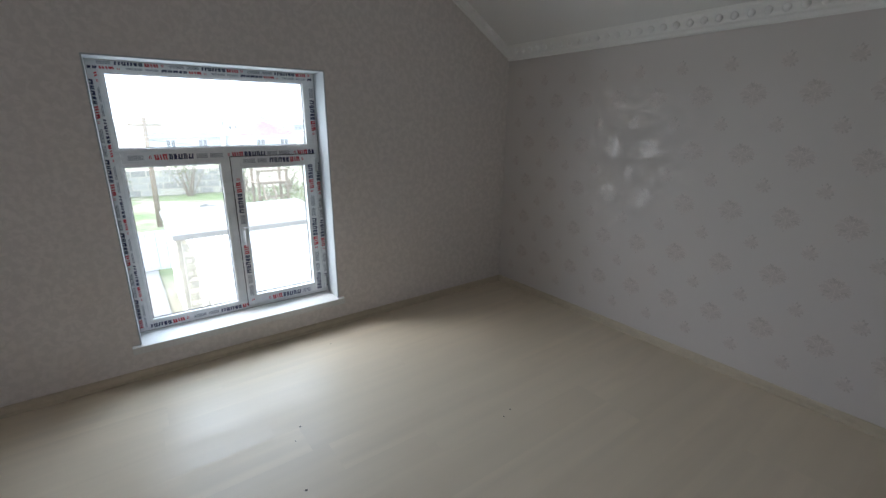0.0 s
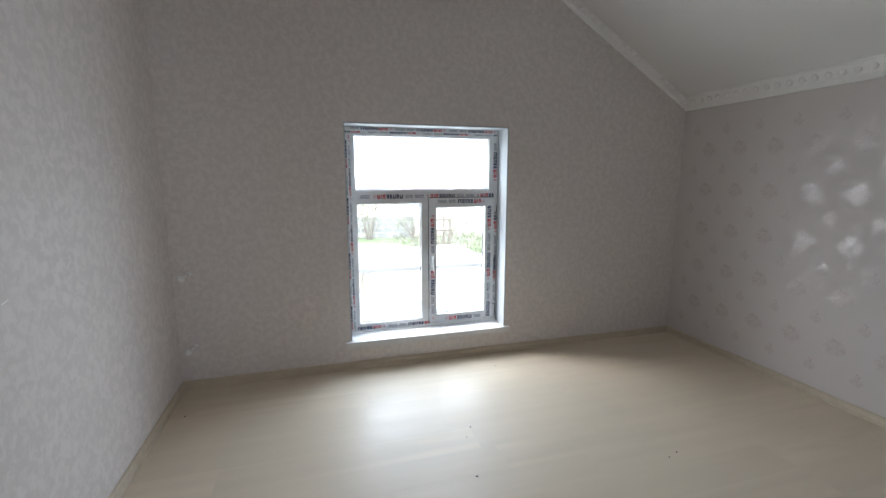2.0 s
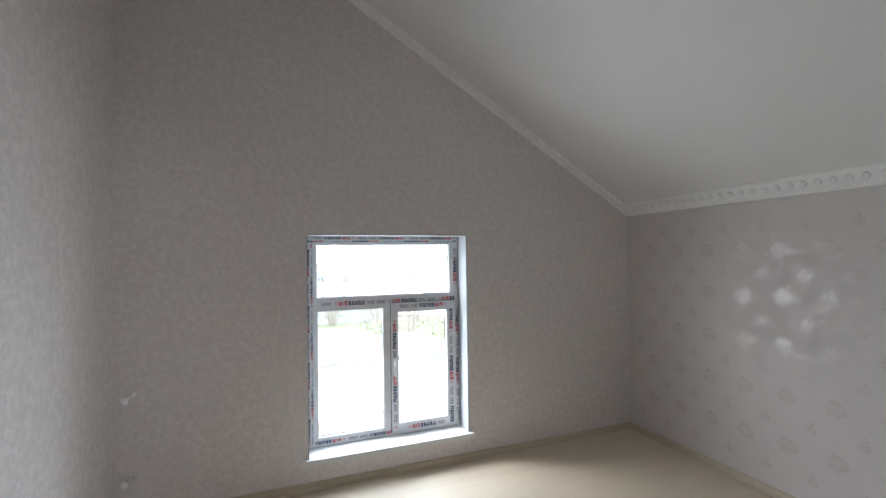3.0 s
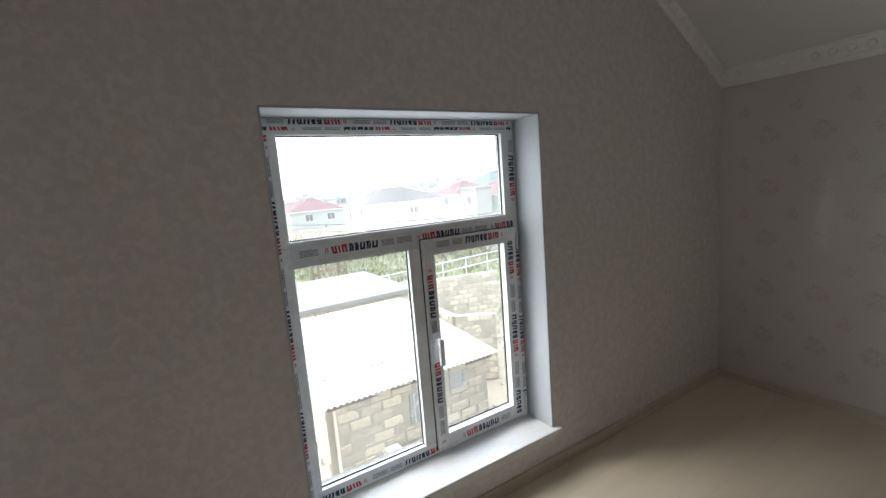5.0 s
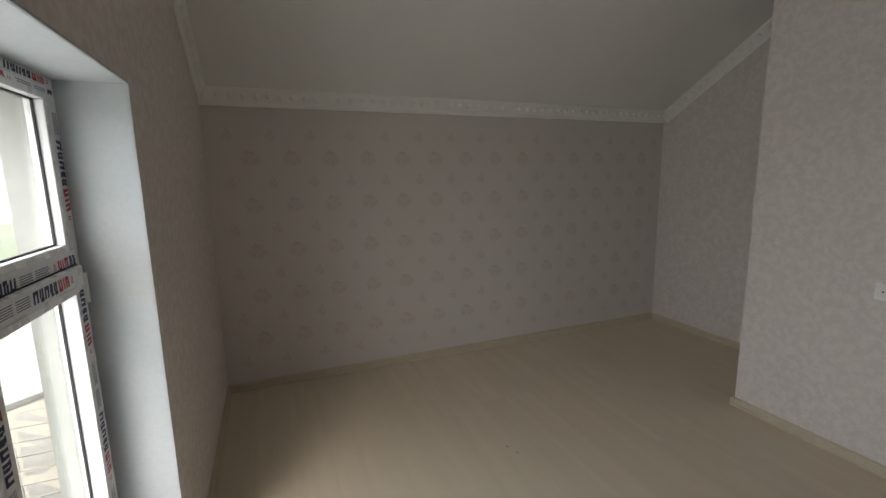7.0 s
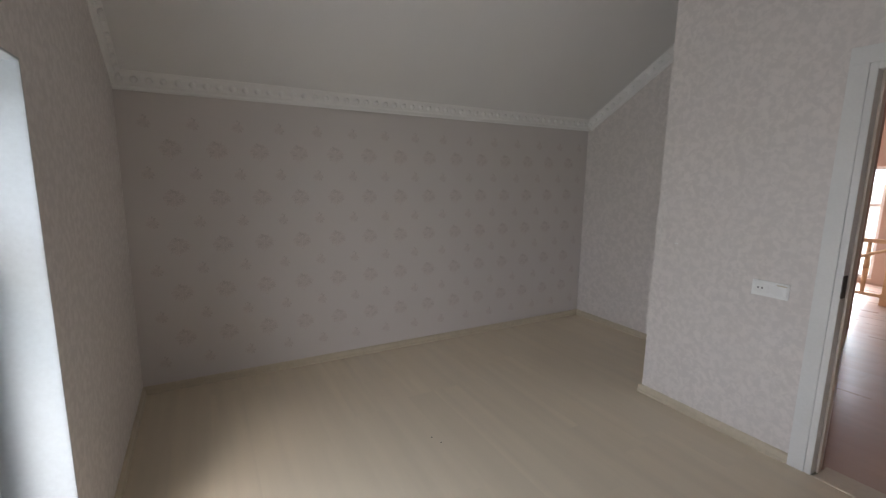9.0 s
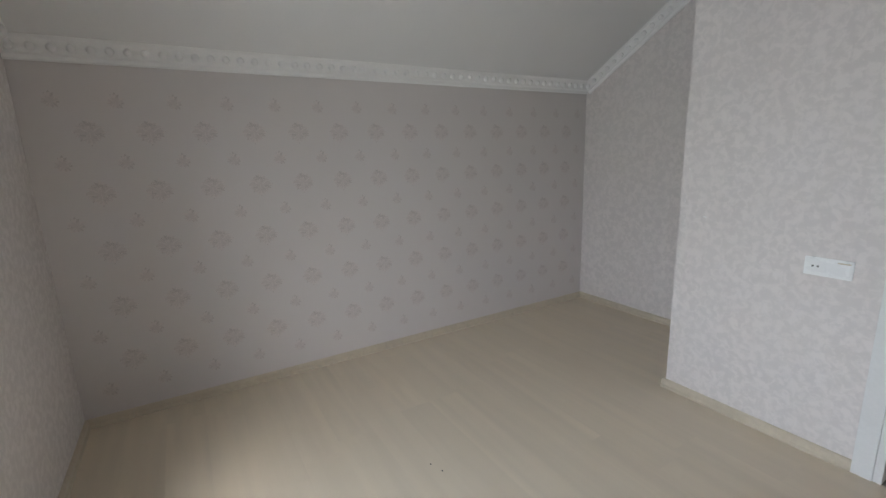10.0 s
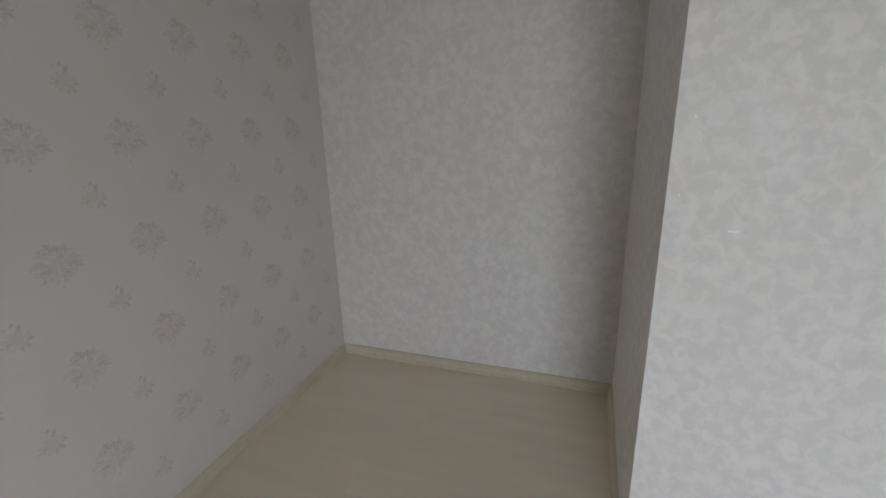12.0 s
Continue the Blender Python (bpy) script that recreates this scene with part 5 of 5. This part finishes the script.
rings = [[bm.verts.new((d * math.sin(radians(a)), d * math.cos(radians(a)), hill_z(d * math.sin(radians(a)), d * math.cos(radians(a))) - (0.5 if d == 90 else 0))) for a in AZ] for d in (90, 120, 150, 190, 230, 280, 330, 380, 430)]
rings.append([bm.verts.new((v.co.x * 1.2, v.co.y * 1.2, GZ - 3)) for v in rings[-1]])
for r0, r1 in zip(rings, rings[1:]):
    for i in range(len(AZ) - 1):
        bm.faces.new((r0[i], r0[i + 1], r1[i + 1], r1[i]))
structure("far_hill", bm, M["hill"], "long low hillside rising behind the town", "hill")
g = random.Random(11)
walls_, roofs_, wins_ = bmesh.new(), bmesh.new(), bmesh.new()
for _ in range(700):
    a, d = g.uniform(10, 78), 120 + 300 * math.sqrt(g.random())
    x, y = d * math.sin(radians(a)), d * math.cos(radians(a))
    z, w, dd, h = hill_z(x, y), g.uniform(3.2, 7), g.uniform(3.2, 5.5), g.uniform(1.8, 2.8) * (1.9 if g.random() < 0.10 else 1)
    t = Matrix.Translation((x, y, z)) @ Matrix.Rotation(g.uniform(0, 3.14), 4, "Z")
    box(walls_, -w / 2, -dd / 2, -1, w / 2, dd / 2, h, turn=t)
    p = [t @ Vector(v) for v in ((-w / 2 - .3, -dd / 2 - .3, h), (w / 2 + .3, -dd / 2 - .3, h), (w / 2 + .3, dd / 2 + .3, h), (-w / 2 - .3, dd / 2 + .3, h), (-w / 5, 0, h + g.uniform(0.8, 1.8)), (w / 5, 0, h + 1.3))]
    v = [roofs_.verts.new(q) for q in p]
    for f in ((0, 1, 5, 4), (1, 2, 5), (2, 3, 4, 5), (3, 0, 4)):
        roofs_.faces.new([v[i] for i in f])
    for sx in (-0.25, 0.2):
        for sy in (-1, 1):
            box(wins_, sx * w - 0.35, sy * dd / 2 - 0.05, h * 0.4, sx * w + 0.35, sy * dd / 2 + 0.05, h * 0.75, turn=t)
town = tagged(new("far_town"), "crowd of small houses on the far hillside, colours paled for haze", "houses", kind="stuff")
part("walls", walls_, M["far_wall"], town)
part("roofs", roofs_, M["far_roof"], town)
part("windows", wins_, M["pane_dark"], town)
tower = thing("apartment_block", "pale apartment block on the skyline of the hill", "building", at=(260, 190, 0))
z = hill_z(285, 208)
part("wall", boxed(270, 205, z - 2, 296, 215, z + 9), M["far_wall"], tower)
bm = bmesh.new()
for i in range(8):
    for j in range(3):
        box(bm, 272 + i * 3, 204.8, z + 0.5 + j * 2.8, 273.4 + i * 3, 205.1, z + 2 + j * 2.8)
part("windows", bm, M["pane_dark"], tower)

# ---- laminate boards, each a piece of the floor ----
PLANKS = {}


def boards(owner, x0, x1, y0, y1, mat, top, seed, width=0.193, length=1.285):
    """Boards that run along x, staggered by rows."""
    r = random.Random(seed)
    y = y1
    while y > y0 + 0.005:
        lo = max(y - width, y0)
        x = x0 - r.uniform(0.05, length - 0.1)
        while x < x1 - 0.005:
            a, b = max(x, x0), min(x + length, x1)
            x += length
            if b - a < 0.02:
                continue
            bm = boxed(a + 0.0001, lo + 0.0001, top - 0.010, b - 0.0001, y - 0.0001, top)
            o = part("plank", bm, M[mat], owner)
        y = lo


boards(floor, -W, 0.0, SW_Y, 0.0, "floor", FLOOR, 2)
boards(floor, OUT_X, 0.0, -L, SW_Y, "floor", FLOOR, 3)
boards(hall_floor, -3.6, 2.2, -8.95, -6.05, "hall_floor", FLOOR, 4)
boards(hall_floor, -3.6, OUT_X - 0.12, -6.05, HY1, "hall_floor", FLOOR, 5)

# ---- satin rosettes of the damask paper, each a raised piece of the knee wall ----
def petal(verts, faces, kinds, a, b, bend, width, lift=0.00055, kind=0):
    """A tapered leaf from a to b in the wall's plane (along, up), bowed sideways, with a raised rib."""
    a, b = Vector(a), Vector(b)
    d = b - a
    mid = (a + b) / 2 + Vector((-d.y, d.x)) * bend
    steps, rows = 4, []
    for i in range(steps + 1):
        t = i / steps
        p = a * (1 - t) ** 2 + mid * 2 * t * (1 - t) + b * t * t
        g_ = (mid - a) * (1 - t) + (b - mid) * t
        n_ = Vector((-g_.y, g_.x)).normalized() * width * 1.25 * max(0.12, math.sin(math.pi * min(1, t * 0.86 + 0.14)) ** 0.8)
        k = len(verts)
        verts += [(-0.0002, p.x - n_.x, p.y - n_.y), (-lift, p.x, p.y), (-0.0002, p.x + n_.x, p.y + n_.y)]
        rows.append(k)
    for k, m in zip(rows, rows[1:]):
        for o in (0, 1):
            faces.append((k + o, k + o + 1, m + o + 1, m + o))
            kinds.append(kind)


def heart(verts, faces, kinds, rx, rz, points, spike, up=0.0):
    """The flat body behind the leaves, a pointed round."""
    k, n = len(verts), points * 4
    verts.append((-0.0005, 0, up))
    for i in range(n):
        t = 2 * math.pi * i / n + math.pi / 2
        r = 1 - spike * (0.5 - 0.5 * math.cos(points * (t - math.pi / 2)))
        verts.append((-0.0004, rx * r * math.cos(t), up + rz * r * math.sin(t)))
    for i in range(n):
        faces.append((k, k + 1 + i, k + 1 + (i + 1) % n))
        kinds.append(1)


def rosette_mesh(large):
    verts, faces, kinds = [], [], []
    if large:
        heart(verts, faces, kinds, 0.064, 0.058, 13, 0.20)
        petal(verts, faces, kinds, (0, 0.010), (0, 0.076), 0.0, 0.008)
        petal(verts, faces, kinds, (0, -0.030), (0, -0.070), 0.0, 0.007)
        petal(verts, faces, kinds, (0, -0.028), (0, 0.014), 0.0, 0.009)
        for sx in (-1, 1):
            for x0, z0, x1, z1, bend, w in ((0.006, 0.018, 0.022, 0.060, 0.25, 0.007), (0.010, 0.012, 0.043, 0.046, 0.30, 0.008), (0.012, 0.002, 0.066, 0.026, 0.28, 0.008),
                                            (0.014, -0.006, 0.074, 0.006, -0.22, 0.007), (0.014, -0.016, 0.062, -0.024, 0.25, 0.007), (0.010, -0.026, 0.044, -0.044, 0.22, 0.007),
                                            (0.006, -0.034, 0.022, -0.060, 0.18, 0.006), (0.010, 0.004, 0.032, 0.024, -0.3, 0.006), (0.010, -0.018, 0.038, -0.010, -0.3, 0.006)):
                petal(verts, faces, kinds, (sx * x0, z0), (sx * x1, z1), sx * bend, w)
    else:
        heart(verts, faces, kinds, 0.034, 0.032, 5, 0.22, -0.004)
        petal(verts, faces, kinds, (0, 0.014), (0, 0.046), 0.0, 0.006)
        for sx in (-1, 1):
            for x0, z0, x1, z1, bend, w in ((0.004, 0.014, 0.020, 0.034, 0.2, 0.005), (0.013, 0.002, 0.042, 0.016, 0.3, 0.006), (0.012, -0.008, 0.037, -0.012, 0.3, 0.006),
                                            (0.007, -0.014, 0.026, -0.034, 0.2, 0.006), (0.001, -0.016, 0.008, -0.036, 0.1, 0.005)):
                petal(verts, faces, kinds, (sx * x0, z0), (sx * x1, z1), sx * bend, w)
    data = bpy.data.meshes.new("rosette")
    data.from_pydata(verts, [], faces)
    data.materials.append(M["satin"])
    data.materials.append(M["satin_heart"])
    data.polygons.foreach_set("material_index", kinds)
    data.polygons.foreach_set("use_smooth", [True] * len(kinds))
    return data


knee_wall = bpy.data.objects["wall_east"]
for large, oy, oz in ((True, -2.904, 0.329), (False, -2.904 - 0.13175, 0.329 - 0.157)):
    data = rosette_mesh(large)
    for i in range(-6, 13):
        for j in range(-2, 7):
            y, z = oy + i * 0.2635, oz + j * 0.3140
            if -L + 0.06 < y < -0.06 and 0.10 < z < KNEE - 0.08:
                ob = new("rosette", data)
                ob.location = (-0.0004, y, z)
                ob.parent = knee_wall
